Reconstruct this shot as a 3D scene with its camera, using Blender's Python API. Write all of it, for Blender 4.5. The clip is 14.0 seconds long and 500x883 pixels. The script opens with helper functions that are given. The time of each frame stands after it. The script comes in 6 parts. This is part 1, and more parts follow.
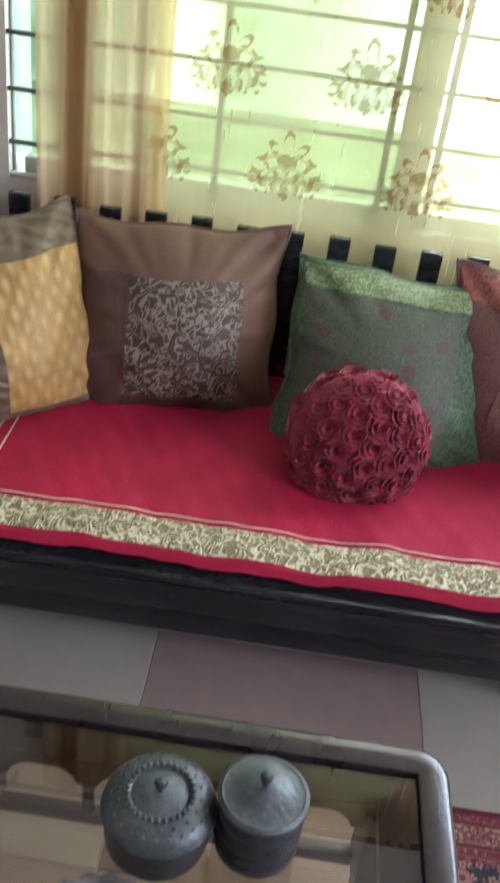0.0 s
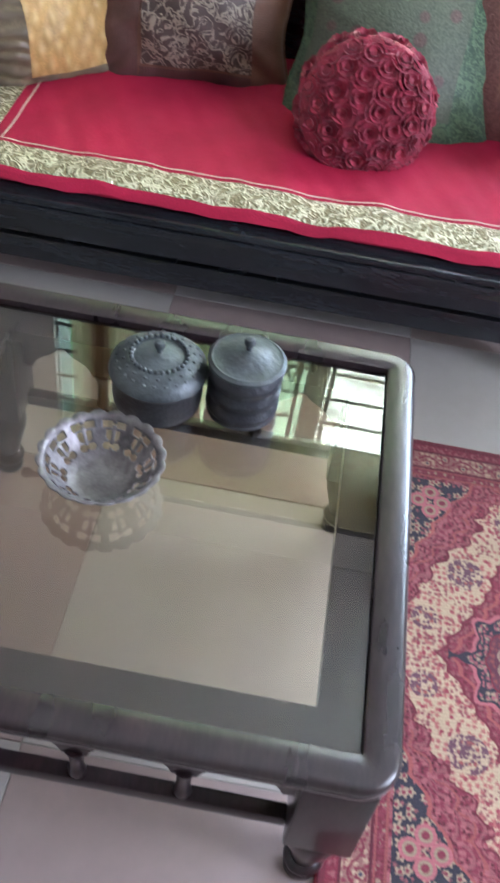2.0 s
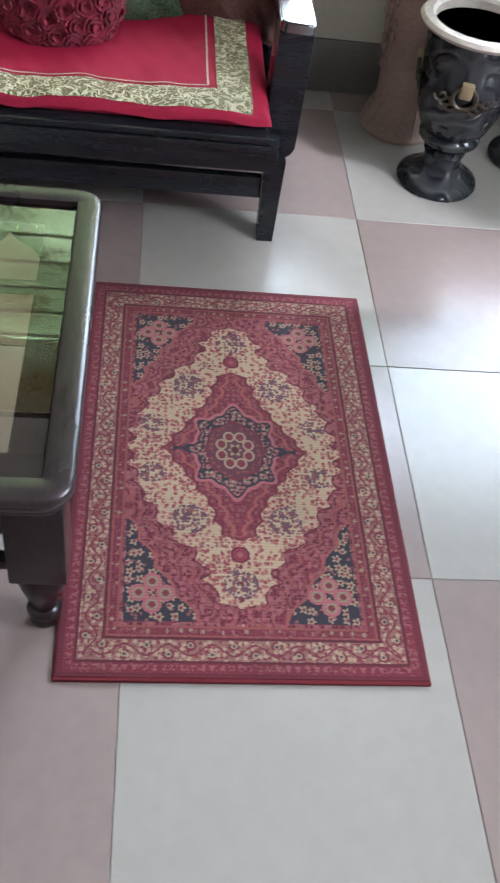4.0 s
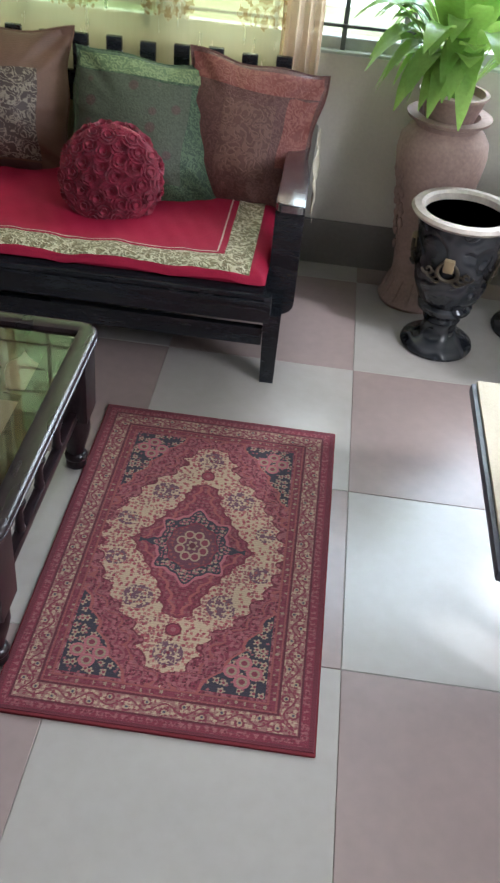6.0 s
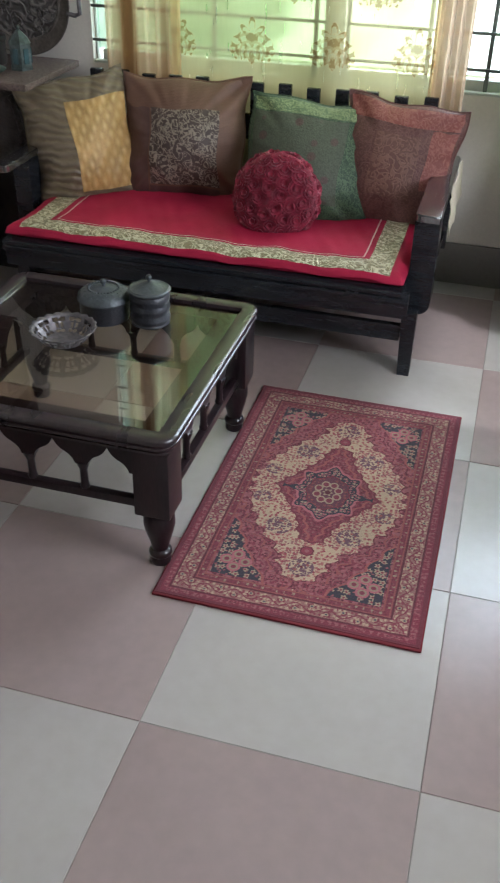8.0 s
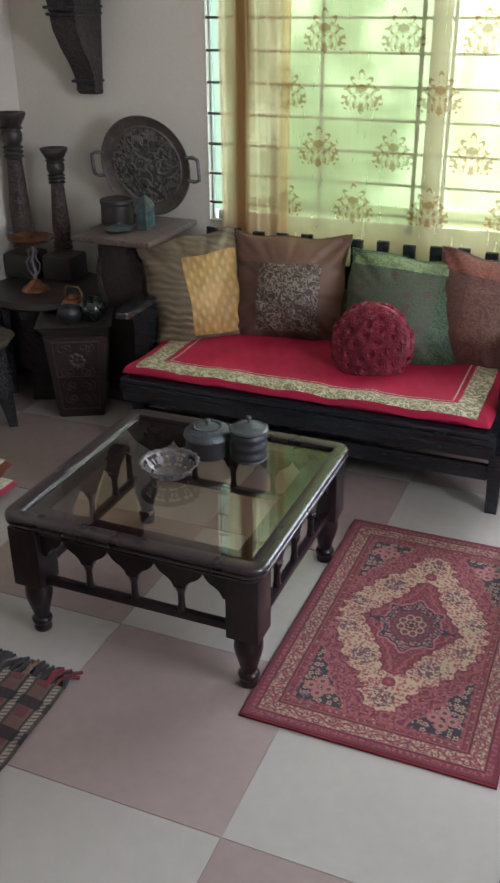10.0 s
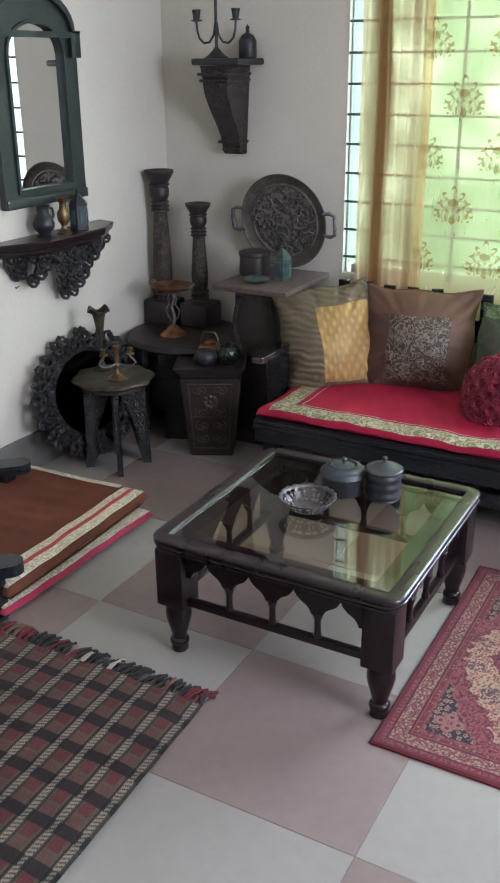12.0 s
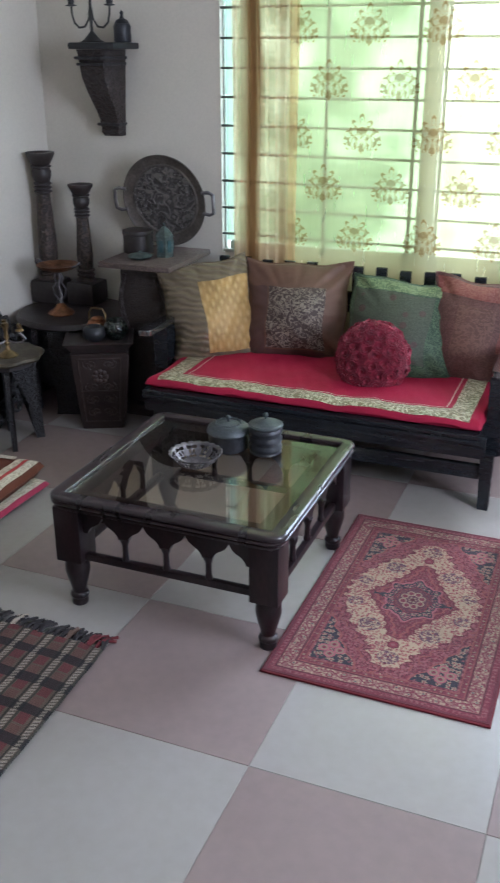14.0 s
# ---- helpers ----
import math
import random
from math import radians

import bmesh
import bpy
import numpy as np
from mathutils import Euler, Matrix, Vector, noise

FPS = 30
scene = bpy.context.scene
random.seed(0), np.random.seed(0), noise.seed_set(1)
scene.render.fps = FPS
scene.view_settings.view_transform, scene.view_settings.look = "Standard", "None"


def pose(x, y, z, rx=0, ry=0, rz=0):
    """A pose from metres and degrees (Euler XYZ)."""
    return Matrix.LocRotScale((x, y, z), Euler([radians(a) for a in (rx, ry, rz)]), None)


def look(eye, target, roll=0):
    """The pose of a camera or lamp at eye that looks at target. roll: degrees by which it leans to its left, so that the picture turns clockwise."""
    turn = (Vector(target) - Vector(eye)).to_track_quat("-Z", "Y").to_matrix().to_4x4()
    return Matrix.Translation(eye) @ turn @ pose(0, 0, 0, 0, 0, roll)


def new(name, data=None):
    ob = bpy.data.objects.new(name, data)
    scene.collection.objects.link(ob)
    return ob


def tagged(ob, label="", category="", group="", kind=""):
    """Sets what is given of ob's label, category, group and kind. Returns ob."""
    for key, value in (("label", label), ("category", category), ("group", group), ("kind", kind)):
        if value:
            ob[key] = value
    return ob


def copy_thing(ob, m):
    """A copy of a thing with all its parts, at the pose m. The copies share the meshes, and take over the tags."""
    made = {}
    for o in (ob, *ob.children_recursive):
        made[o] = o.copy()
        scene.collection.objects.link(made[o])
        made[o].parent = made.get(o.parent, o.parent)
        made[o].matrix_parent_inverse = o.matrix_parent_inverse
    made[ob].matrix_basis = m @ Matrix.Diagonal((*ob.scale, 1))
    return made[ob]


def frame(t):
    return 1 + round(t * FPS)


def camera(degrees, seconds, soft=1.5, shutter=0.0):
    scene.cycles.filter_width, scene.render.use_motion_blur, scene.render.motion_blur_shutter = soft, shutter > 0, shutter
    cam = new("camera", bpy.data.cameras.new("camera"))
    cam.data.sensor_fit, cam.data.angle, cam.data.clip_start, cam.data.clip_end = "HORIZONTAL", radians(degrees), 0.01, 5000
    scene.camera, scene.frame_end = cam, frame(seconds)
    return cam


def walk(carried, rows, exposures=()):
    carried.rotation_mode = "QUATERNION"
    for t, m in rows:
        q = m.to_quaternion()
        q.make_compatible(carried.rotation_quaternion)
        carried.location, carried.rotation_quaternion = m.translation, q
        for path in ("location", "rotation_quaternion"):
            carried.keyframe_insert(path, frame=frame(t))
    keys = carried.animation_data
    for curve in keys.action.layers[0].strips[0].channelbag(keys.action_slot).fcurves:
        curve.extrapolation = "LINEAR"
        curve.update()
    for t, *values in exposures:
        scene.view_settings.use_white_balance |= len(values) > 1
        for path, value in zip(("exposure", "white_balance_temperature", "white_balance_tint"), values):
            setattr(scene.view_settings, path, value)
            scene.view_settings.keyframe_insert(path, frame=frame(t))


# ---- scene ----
cam = camera(30.5, 14.0, soft=2.0, shutter=0.4)
PATH = [
    (0, (-0.416, 0.27, 1.531), (-0.454, 1.952, 0.449), 7.8),
    (0.5, (-0.411, 0.208, 1.487), (-0.507, 1.796, 0.275), 8.2),
    (1, (-0.38, 0.132, 1.459), (-0.517, 1.625, 0.136), 8.2),
    (1.5, (-0.34, 0.058, 1.434), (-0.457, 1.488, 0.041), 8.3),
    (2, (-0.297, -0.02, 1.426), (-0.34, 1.364, -0.018), 9.2),
    (2.5, (-0.23, -0.096, 1.418), (-0.18, 1.247, -0.063), 9.8),
    (3, (-0.168, -0.194, 1.43), (-0.028, 1.117, -0.074), 10.7),
    (3.5, (-0.097, -0.288, 1.452), (0.127, 1.009, -0.053), 11.3),
    (4, (0.01, -0.369, 1.474), (0.257, 0.949, -0.01), 10.5),
    (4.2, (0.05, -0.402, 1.489), (0.281, 0.934, 0.018), 10.3),
    (6.3, (0.437, -0.76, 1.62), (0.305, 0.833, 0.418), 5.4),
    (6.5, (0.445, -0.805, 1.621), (0.275, 0.795, 0.433), 5.1),
    (7, (0.467, -0.925, 1.597), (0.205, 0.681, 0.434), 4.1),
    (7.5, (0.5, -1.064, 1.586), (0.155, 0.54, 0.441), 2.9),
    (7.7, (0.52, -1.121, 1.589), (0.139, 0.48, 0.453), 2.3),
    (9.8, (0.639, -1.313, 1.705), (-0.024, 0.341, 0.797), -0.6),
    (10, (0.632, -1.322, 1.716), (-0.059, 0.334, 0.833), -0.5),
    (10.5, (0.622, -1.324, 1.719), (-0.144, 0.326, 0.887), -0.6),
    (11, (0.599, -1.365, 1.725), (-0.225, 0.275, 0.931), -0.4),
    (11.5, (0.587, -1.429, 1.719), (-0.279, 0.2, 0.948), -0.5),
    (12, (0.574, -1.512, 1.711), (-0.326, 0.102, 0.945), -0.5),
    (12.5, (0.576, -1.578, 1.699), (-0.316, 0.038, 0.928), -0.4),
    (13, (0.6, -1.629, 1.687), (-0.256, 0.004, 0.911), -0.3),
    (13.5, (0.639, -1.673, 1.684), (-0.146, -0.008, 0.901), -0.1),
    (14, (0.694, -1.703, 1.69), (0.004, 0.003, 0.905), -0.1),
]
EXPOSURES = [(0, 0.12, 5420, 18), (0.5, 0.41, 5120, 18), (1.0, 0.66, 5120, 18), (2.0, 0.66, 5070, 15), (3.0, 0.36, 5120, 12), (4.2, 0.01, 5320, 12), (6.5, -0.29, 5420, 12), (7.7, -0.24, 5420, 12), (10.0, -0.33, 5520, 14), (11.0, -0.23, 5470, 14), (12.5, 0.07, 5170, 14), (13.5, 0.07, 5070, 14), (14.0, -0.13, 5070, 14)]
walk(cam, [(t, look(eye, target, roll)) for t, eye, target, roll in PATH], EXPOSURES)

# ---- light ----
world = bpy.data.worlds.new("sky")
scene.world = world
world.use_nodes = True
wn = world.node_tree
sky = wn.nodes.new("ShaderNodeTexSky")
sky.sky_type, sky.sun_disc = "NISHITA", False
sky.sun_elevation, sky.sun_rotation = radians(48), radians(60)
wn.links.new(sky.outputs[0], wn.nodes["Background"].inputs[0])
wn.nodes["Background"].inputs[1].default_value = 0.12


def area_lamp(name, eye, target, w, h, watts, colour):
    data = bpy.data.lights.new(name, "AREA")
    data.shape, data.size, data.size_y, data.energy, data.color = "RECTANGLE", w, h, watts, colour
    ob = new(name, data)
    ob.matrix_world = look(eye, target)
    return ob


sun = new("sun", bpy.data.lights.new("sun", "SUN"))
sun.data.energy, sun.data.angle, sun.data.color = 4.5, radians(4), (1.0, 0.95, 0.86)
sun.matrix_world = look((6, 3.0, 7), (0, 8, 0))
area_lamp("garden_window_daylight", (1.45, 3.6, 2.35), (-0.1, 0.6, 0.2), 1.9, 1.7, 100, (0.95, 0.97, 1.0))
area_lamp("garden_window_daylight", (1.33, 2.78, 1.47), (0.3, 0.0, 1.55), 1.5, 1.35, 42, (0.96, 0.98, 1.0))
# added fill lamp from the east; its source is assumed, out of view
area_lamp("side_fill_light", (2.8, 0.1, 1.7), (-1.2, 1.5, 1.2), 1.4, 1.5, 150, (1.0, 0.95, 0.88))


# ---- materials ----
def mat(name, base, rough=0.5, metal=0.0, vary=0.12, scale=6.0, fine=60.0, bump=0.15, other=None, spec=0.5, sheen=0.0, coat=0.0, stretch=(1, 1, 1), random=0.0):
    """A surface with stains at one scale and grain at another."""
    m = bpy.data.materials.new(name)
    m.use_nodes = True
    n, l = m.node_tree.nodes, m.node_tree.links
    b = n["Principled BSDF"]
    tc = n.new("ShaderNodeTexCoord")
    mp = n.new("ShaderNodeMapping")
    mp.inputs["Scale"].default_value = stretch
    l.new(tc.outputs["Object"], mp.inputs[0])
    big, small = n.new("ShaderNodeTexNoise"), n.new("ShaderNodeTexNoise")
    big.inputs["Scale"].default_value, small.inputs["Scale"].default_value = scale, fine
    big.inputs["Detail"].default_value = 5
    small.inputs["Detail"].default_value = 3
    for t in (big, small):
        l.new(mp.outputs[0], t.inputs["Vector"])
    mix = n.new("ShaderNodeMix")
    mix.data_type = "RGBA"
    ramp = n.new("ShaderNodeMapRange")
    ramp.inputs[1].default_value, ramp.inputs[2].default_value = 0.3, 0.7
    l.new(big.outputs[0], ramp.inputs[0])
    l.new(ramp.outputs[0], mix.inputs[0])
    c2 = other or tuple(c * (1 - 2.2 * vary) for c in base)
    mix.inputs[6].default_value, mix.inputs[7].default_value = (*base, 1), (*c2, 1)
    out = mix.outputs[2]
    hsv = n.new("ShaderNodeHueSaturation")
    val = n.new("ShaderNodeMapRange")
    val.inputs[1].default_value, val.inputs[2].default_value = 0.3, 0.7
    val.inputs[3].default_value, val.inputs[4].default_value = 1 - vary, 1 + vary
    l.new(small.outputs[0], val.inputs[0])
    l.new(out, hsv.inputs["Color"])
    if random:
        info, add = n.new("ShaderNodeObjectInfo"), n.new("ShaderNodeMath")
        mul = n.new("ShaderNodeMath")
        mul.operation = "MULTIPLY_ADD"
        mul.inputs[1].default_value, mul.inputs[2].default_value = random, -random / 2
        l.new(info.outputs["Random"], mul.inputs[0])
        l.new(mul.outputs[0], add.inputs[0])
        l.new(val.outputs[0], add.inputs[1])
        l.new(add.outputs[0], hsv.inputs["Value"])
    else:
        l.new(val.outputs[0], hsv.inputs["Value"])
    l.new(hsv.outputs[0], b.inputs["Base Color"])
    rr = n.new("ShaderNodeMapRange")
    rr.inputs[3].default_value, rr.inputs[4].default_value = max(0.02, rough - 0.08), min(1, rough + 0.1)
    l.new(big.outputs[0], rr.inputs[0])
    l.new(rr.outputs[0], b.inputs["Roughness"])
    b.inputs["Metallic"].default_value = metal
    b.inputs["Specular IOR Level"].default_value = spec
    b.inputs["Sheen Weight"].default_value = sheen
    b.inputs["Coat Weight"].default_value = coat
    if bump:
        bp = n.new("ShaderNodeBump")
        bp.inputs["Strength"].default_value, bp.inputs["Distance"].default_value = bump, 0.004
        l.new(small.outputs[0], bp.inputs["Height"])
        l.new(bp.outputs[0], b.inputs["Normal"])
    return m


def carved(name, base, light, scale=40.0, depth=0.8, rough=0.5, metal=0.0, ring=False):
    """A carved or chased surface: scrolls cut into the ground, with worn tops."""
    m = mat(name, base, rough, metal, bump=0)
    n, l = m.node_tree.nodes, m.node_tree.links
    b = n["Principled BSDF"]
    tc, noi, vor = n.new("ShaderNodeTexCoord"), n.new("ShaderNodeTexNoise"), n.new("ShaderNodeTexVoronoi")
    noi.inputs["Scale"].default_value = scale * 0.5
    mixv = n.new("ShaderNodeMix")
    mixv.data_type = "VECTOR"
    mixv.inputs[0].default_value = 0.06
    l.new(tc.outputs["Object"], mixv.inputs[4])
    l.new(tc.outputs["Object"], noi.inputs["Vector"])
    l.new(noi.outputs["Color"], mixv.inputs[5])
    l.new(mixv.outputs[1], vor.inputs["Vector"])
    vor.inputs["Scale"].default_value = scale
    vor.feature = "SMOOTH_F1"
    wave = n.new("ShaderNodeMath")
    wave.operation = "SINE"
    mul = n.new("ShaderNodeMath")
    mul.operation = "MULTIPLY"
    mul.inputs[1].default_value = 16
    l.new(vor.outputs["Distance"], mul.inputs[0])
    l.new(mul.outputs[0], wave.inputs[0])
    mix = n.new("ShaderNodeMix")
    mix.data_type = "RGBA"
    mix.inputs[6].default_value, mix.inputs[7].default_value = (*base, 1), (*light, 1)
    rng = n.new("ShaderNodeMapRange")
    rng.inputs[1].default_value, rng.inputs[2].default_value = -0.1, 0.9
    l.new(wave.outputs[0], rng.inputs[0])
    l.new(rng.outputs[0], mix.inputs[0])
    l.new(mix.outputs[2], b.inputs["Base Color"])
    bp = n.new("ShaderNodeBump")
    bp.inputs["Strength"].default_value, bp.inputs["Distance"].default_value = depth, 0.006
    l.new(wave.outputs[0], bp.inputs["Height"])
    l.new(bp.outputs[0], b.inputs["Normal"])
    return m


def coloured(name, rough=0.9, bump=0.3, fine=400.0, attr="colour", sheen=0.2):
    """A woven surface whose yarn colours are laid down thread by thread on the mesh."""
    m = bpy.data.materials.new(name)
    m.use_nodes = True
    n, l = m.node_tree.nodes, m.node_tree.links
    b = n["Principled BSDF"]
    a = n.new("ShaderNodeAttribute")
    a.attribute_name = attr
    noi = n.new("ShaderNodeTexNoise")
    noi.inputs["Scale"].default_value = fine
    tc = n.new("ShaderNodeTexCoord")
    l.new(tc.outputs["Object"], noi.inputs["Vector"])
    hsv, val = n.new("ShaderNodeHueSaturation"), n.new("ShaderNodeMapRange")
    val.inputs[3].default_value, val.inputs[4].default_value = 0.7, 1.3
    l.new(noi.outputs[0], val.inputs[0])
    l.new(val.outputs[0], hsv.inputs["Value"])
    l.new(a.outputs["Color"], hsv.inputs["Color"])
    l.new(hsv.outputs[0], b.inputs["Base Color"])
    b.inputs["Roughness"].default_value = rough
    b.inputs["Sheen Weight"].default_value = sheen
    bp = n.new("ShaderNodeBump")
    bp.inputs["Strength"].default_value, bp.inputs["Distance"].default_value = bump, 0.003
    l.new(noi.outputs[0], bp.inputs["Height"])
    l.new(bp.outputs[0], b.inputs["Normal"])
    return m


def glass(name, tint, ior=1.5, rough=0.0):
    m = bpy.data.materials.new(name)
    m.use_nodes = True
    n, l = m.node_tree.nodes, m.node_tree.links
    tr, gl, fr, mx = n.new("ShaderNodeBsdfTransparent"), n.new("ShaderNodeBsdfGlossy"), n.new("ShaderNodeFresnel"), n.new("ShaderNodeMixShader")
    tr.inputs[0].default_value = (*tint, 1)
    gl.inputs["Roughness"].default_value = rough
    fr.inputs[0].default_value = ior
    l.new(fr.outputs[0], mx.inputs[0])
    l.new(tr.outputs[0], mx.inputs[1])
    l.new(gl.outputs[0], mx.inputs[2])
    l.new(mx.outputs[0], n["Material Output"].inputs[0])
    return m


def set_glass(ob, axis, sign):
    """Only the outer face of a pane mirrors; its other faces let light pass."""
    ob.data.materials.append(PASS)
    for p in ob.data.polygons:
        p.material_index = 0 if p.normal[axis] * sign > 0.5 else 1
    ob.visible_shadow = False
    return ob


def sheer(name, cloth, clear, motif=None, dense=0.5):
    """Thin curtain cloth: part of the light passes, the rest is scattered; embroidery is denser."""
    m = bpy.data.materials.new(name)
    m.use_nodes = True
    n, l = m.node_tree.nodes, m.node_tree.links
    tr, tl, df = n.new("ShaderNodeBsdfTransparent"), n.new("ShaderNodeBsdfTranslucent"), n.new("ShaderNodeBsdfDiffuse")
    m1, m2 = n.new("ShaderNodeMixShader"), n.new("ShaderNodeMixShader")
    noi, tc, rng = n.new("ShaderNodeTexNoise"), n.new("ShaderNodeTexCoord"), n.new("ShaderNodeMapRange")
    mp = n.new("ShaderNodeMapping")
    mp.inputs["Scale"].default_value = (16, 16, 1.5)
    l.new(tc.outputs["Object"], mp.inputs[0])
    l.new(mp.outputs[0], noi.inputs["Vector"])
    rng.inputs[3].default_value, rng.inputs[4].default_value = clear - 0.015, clear + 0.015
    l.new(noi.outputs[0], rng.inputs[0])
    tr.inputs[0].default_value = (*[0.35 + 0.65 * c for c in cloth], 1)
    for s in (tl, df):
        s.inputs["Color"].default_value = (*cloth, 1)
    m1.inputs[0].default_value = 0.55
    l.new(df.outputs[0], m1.inputs[1])
    l.new(tl.outputs[0], m1.inputs[2])
    fac = rng.outputs[0]
    if motif:
        a, mix, sub = n.new("ShaderNodeAttribute"), n.new("ShaderNodeMix"), n.new("ShaderNodeMath")
        a.attribute_name = "motif"
        mix.data_type = "RGBA"
        mix.inputs[6].default_value, mix.inputs[7].default_value = (*cloth, 1), (*motif, 1)
        l.new(a.outputs["Fac"], mix.inputs[0])
        for s in (tl, df):
            l.new(mix.outputs[2], s.inputs["Color"])
        sub.operation, sub.use_clamp = "MULTIPLY_ADD", True
        sub.inputs[1].default_value = -dense
        l.new(a.outputs["Fac"], sub.inputs[0])
        l.new(rng.outputs[0], sub.inputs[2])
        fac = sub.outputs[0]
    l.new(fac, m2.inputs[0])
    l.new(m1.outputs[0], m2.inputs[1])
    l.new(tr.outputs[0], m2.inputs[2])
    l.new(m2.outputs[0], n["Material Output"].inputs[0])
    return m


def glow(name, build):
    m = bpy.data.materials.new(name)
    m.use_nodes = True
    n, l = m.node_tree.nodes, m.node_tree.links
    n.remove(n["Principled BSDF"])
    em = n.new("ShaderNodeEmission")
    l.new(em.outputs[0], n["Material Output"].inputs[0])
    build(n, l, em)
    return m


WALL = mat("cream_wall_paint", (0.61, 0.57, 0.50), 0.75, vary=0.03, scale=1.5, fine=90, bump=0.08)
CEIL = mat("white_ceiling_paint", (0.85, 0.82, 0.77), 0.8, vary=0.02, scale=2)
SKIRT = mat("grey_skirting_paint", (0.16, 0.15, 0.135), 0.4, vary=0.06)
TILE_W = mat("white_floor_tile", (0.322, 0.296, 0.272), 0.22, vary=0.03, scale=3, fine=25, bump=0.02, random=0.05, spec=0.32)
TILE_P = mat("pink_floor_tile", (0.26, 0.203, 0.186), 0.22, vary=0.04, scale=3, fine=25, bump=0.02, random=0.06, spec=0.32)
GROUT = mat("tile_grout", (0.27, 0.24, 0.21), 0.9)
BLACKWOOD = mat("black_stained_wood", (0.016, 0.018, 0.022), 0.24, vary=0.25, scale=4, fine=50, bump=0.1, stretch=(1, 1, 6))
DARKWOOD = mat("dark_stained_wood", (0.0095, 0.007, 0.0085), 0.3, vary=0.3, scale=5, fine=40, bump=0.06, other=(0.017, 0.0085, 0.0095), stretch=(4, 1, 1), coat=0.3, spec=0.25)
POLISHED = mat("polished_dark_rim", (0.014, 0.010, 0.012), 0.28, vary=0.3, scale=5, fine=40, bump=0.05, other=(0.022, 0.012, 0.013), stretch=(4, 1, 1), coat=0.4, spec=0.4)
POLISHED.node_tree.nodes["Principled BSDF"].inputs["Coat Roughness"].default_value = 0.22
POLISHED.node_tree.nodes["Principled BSDF"].inputs["Coat IOR"].default_value = 1.5
LACQUER = mat("black_lacquered_wood", (0.012, 0.013, 0.016), 0.14, vary=0.15, bump=0.03, coat=1.0)
LACQUER.node_tree.nodes["Principled BSDF"].inputs["Coat IOR"].default_value = 3.0
LACQUER.node_tree.nodes["Principled BSDF"].inputs["Coat Roughness"].default_value = 0.12
CARVED = carved("carved_dark_wood", (0.022, 0.015, 0.013), (0.045, 0.031, 0.027), 46, 0.6)
FINECARVE = carved("fine_carved_wood", (0.022, 0.016, 0.014), (0.046, 0.033, 0.028), 75, 0.4)
BLACKCARVE = carved("black_carved_wood", (0.012, 0.0105, 0.0115), (0.03, 0.027, 0.027), 60, 0.5, 0.45)
CLOTH_RED = mat("crimson_cloth", (0.355, 0.010, 0.045), 0.7, vary=0.12, scale=6, fine=260, bump=0.3, sheen=0.0, spec=0.25)
IRON = mat("black_iron", (0.02, 0.02, 0.02), 0.5, vary=0.1)
PEWTER = mat("dark_pewter", (0.07, 0.08, 0.085), 0.45, metal=0.35, vary=0.2, scale=14, fine=120, bump=0.3)
PEWTERDARK = mat("dark_metal_body", (0.035, 0.036, 0.042), 0.42, metal=0.3, vary=0.2, scale=20, fine=150, bump=0.3)
SILVER = mat("tarnished_silver", (0.19, 0.172, 0.178), 0.45, metal=0.55, vary=0.25, scale=18, fine=90, bump=0.4)
BRASS = mat("old_brass", (0.3, 0.21, 0.1), 0.4, metal=0.9, vary=0.3, scale=16, fine=80, bump=0.2)
COPPER = mat("worn_copper", (0.38, 0.18, 0.09), 0.4, metal=0.9, vary=0.3, scale=16, fine=80, bump=0.2)
PASS = glass("inner_glass_face", (0.98, 0.99, 0.98), 1.0)
TABLEGLASS = glass("table_glass", (0.86, 0.74, 0.58), 2.2)


# ---- building helpers ----
def box(bm, x0, x1, y0, y1, z0, z1, bevel=0.0, seg=2):
    r = bmesh.ops.create_cube(bm, size=1, matrix=Matrix.Translation(((x0 + x1) / 2, (y0 + y1) / 2, (z0 + z1) / 2)) @ Matrix.Diagonal((x1 - x0, y1 - y0, z1 - z0, 1)))
    if bevel:
        es = list({e for v in r["verts"] for e in v.link_edges})
        bmesh.ops.bevel(bm, geom=es, offset=bevel, segments=seg, affect="EDGES", profile=0.6)
    return bm


def lathe(bm, profile, n=32, cx=0.0, cy=0.0, wave=0.0, lobes=0):
    """Turns (radius, height) pairs about a vertical line."""
    rings = []
    for r, z in profile:
        ring = []
        for k in range(n):
            a = 2 * math.pi * k / n
            rr = max(r, 0.0005) * (1 + wave * math.cos(lobes * a))
            ring.append(bm.verts.new((cx + rr * math.cos(a), cy + rr * math.sin(a), z)))
        rings.append(ring)
    for a, b in zip(rings, rings[1:]):
        for k in range(n):
            bm.faces.new((a[k], a[(k + 1) % n], b[(k + 1) % n], b[k]))
    bm.faces.new(list(reversed(rings[0])))
    bm.faces.new(rings[-1])
    return bm


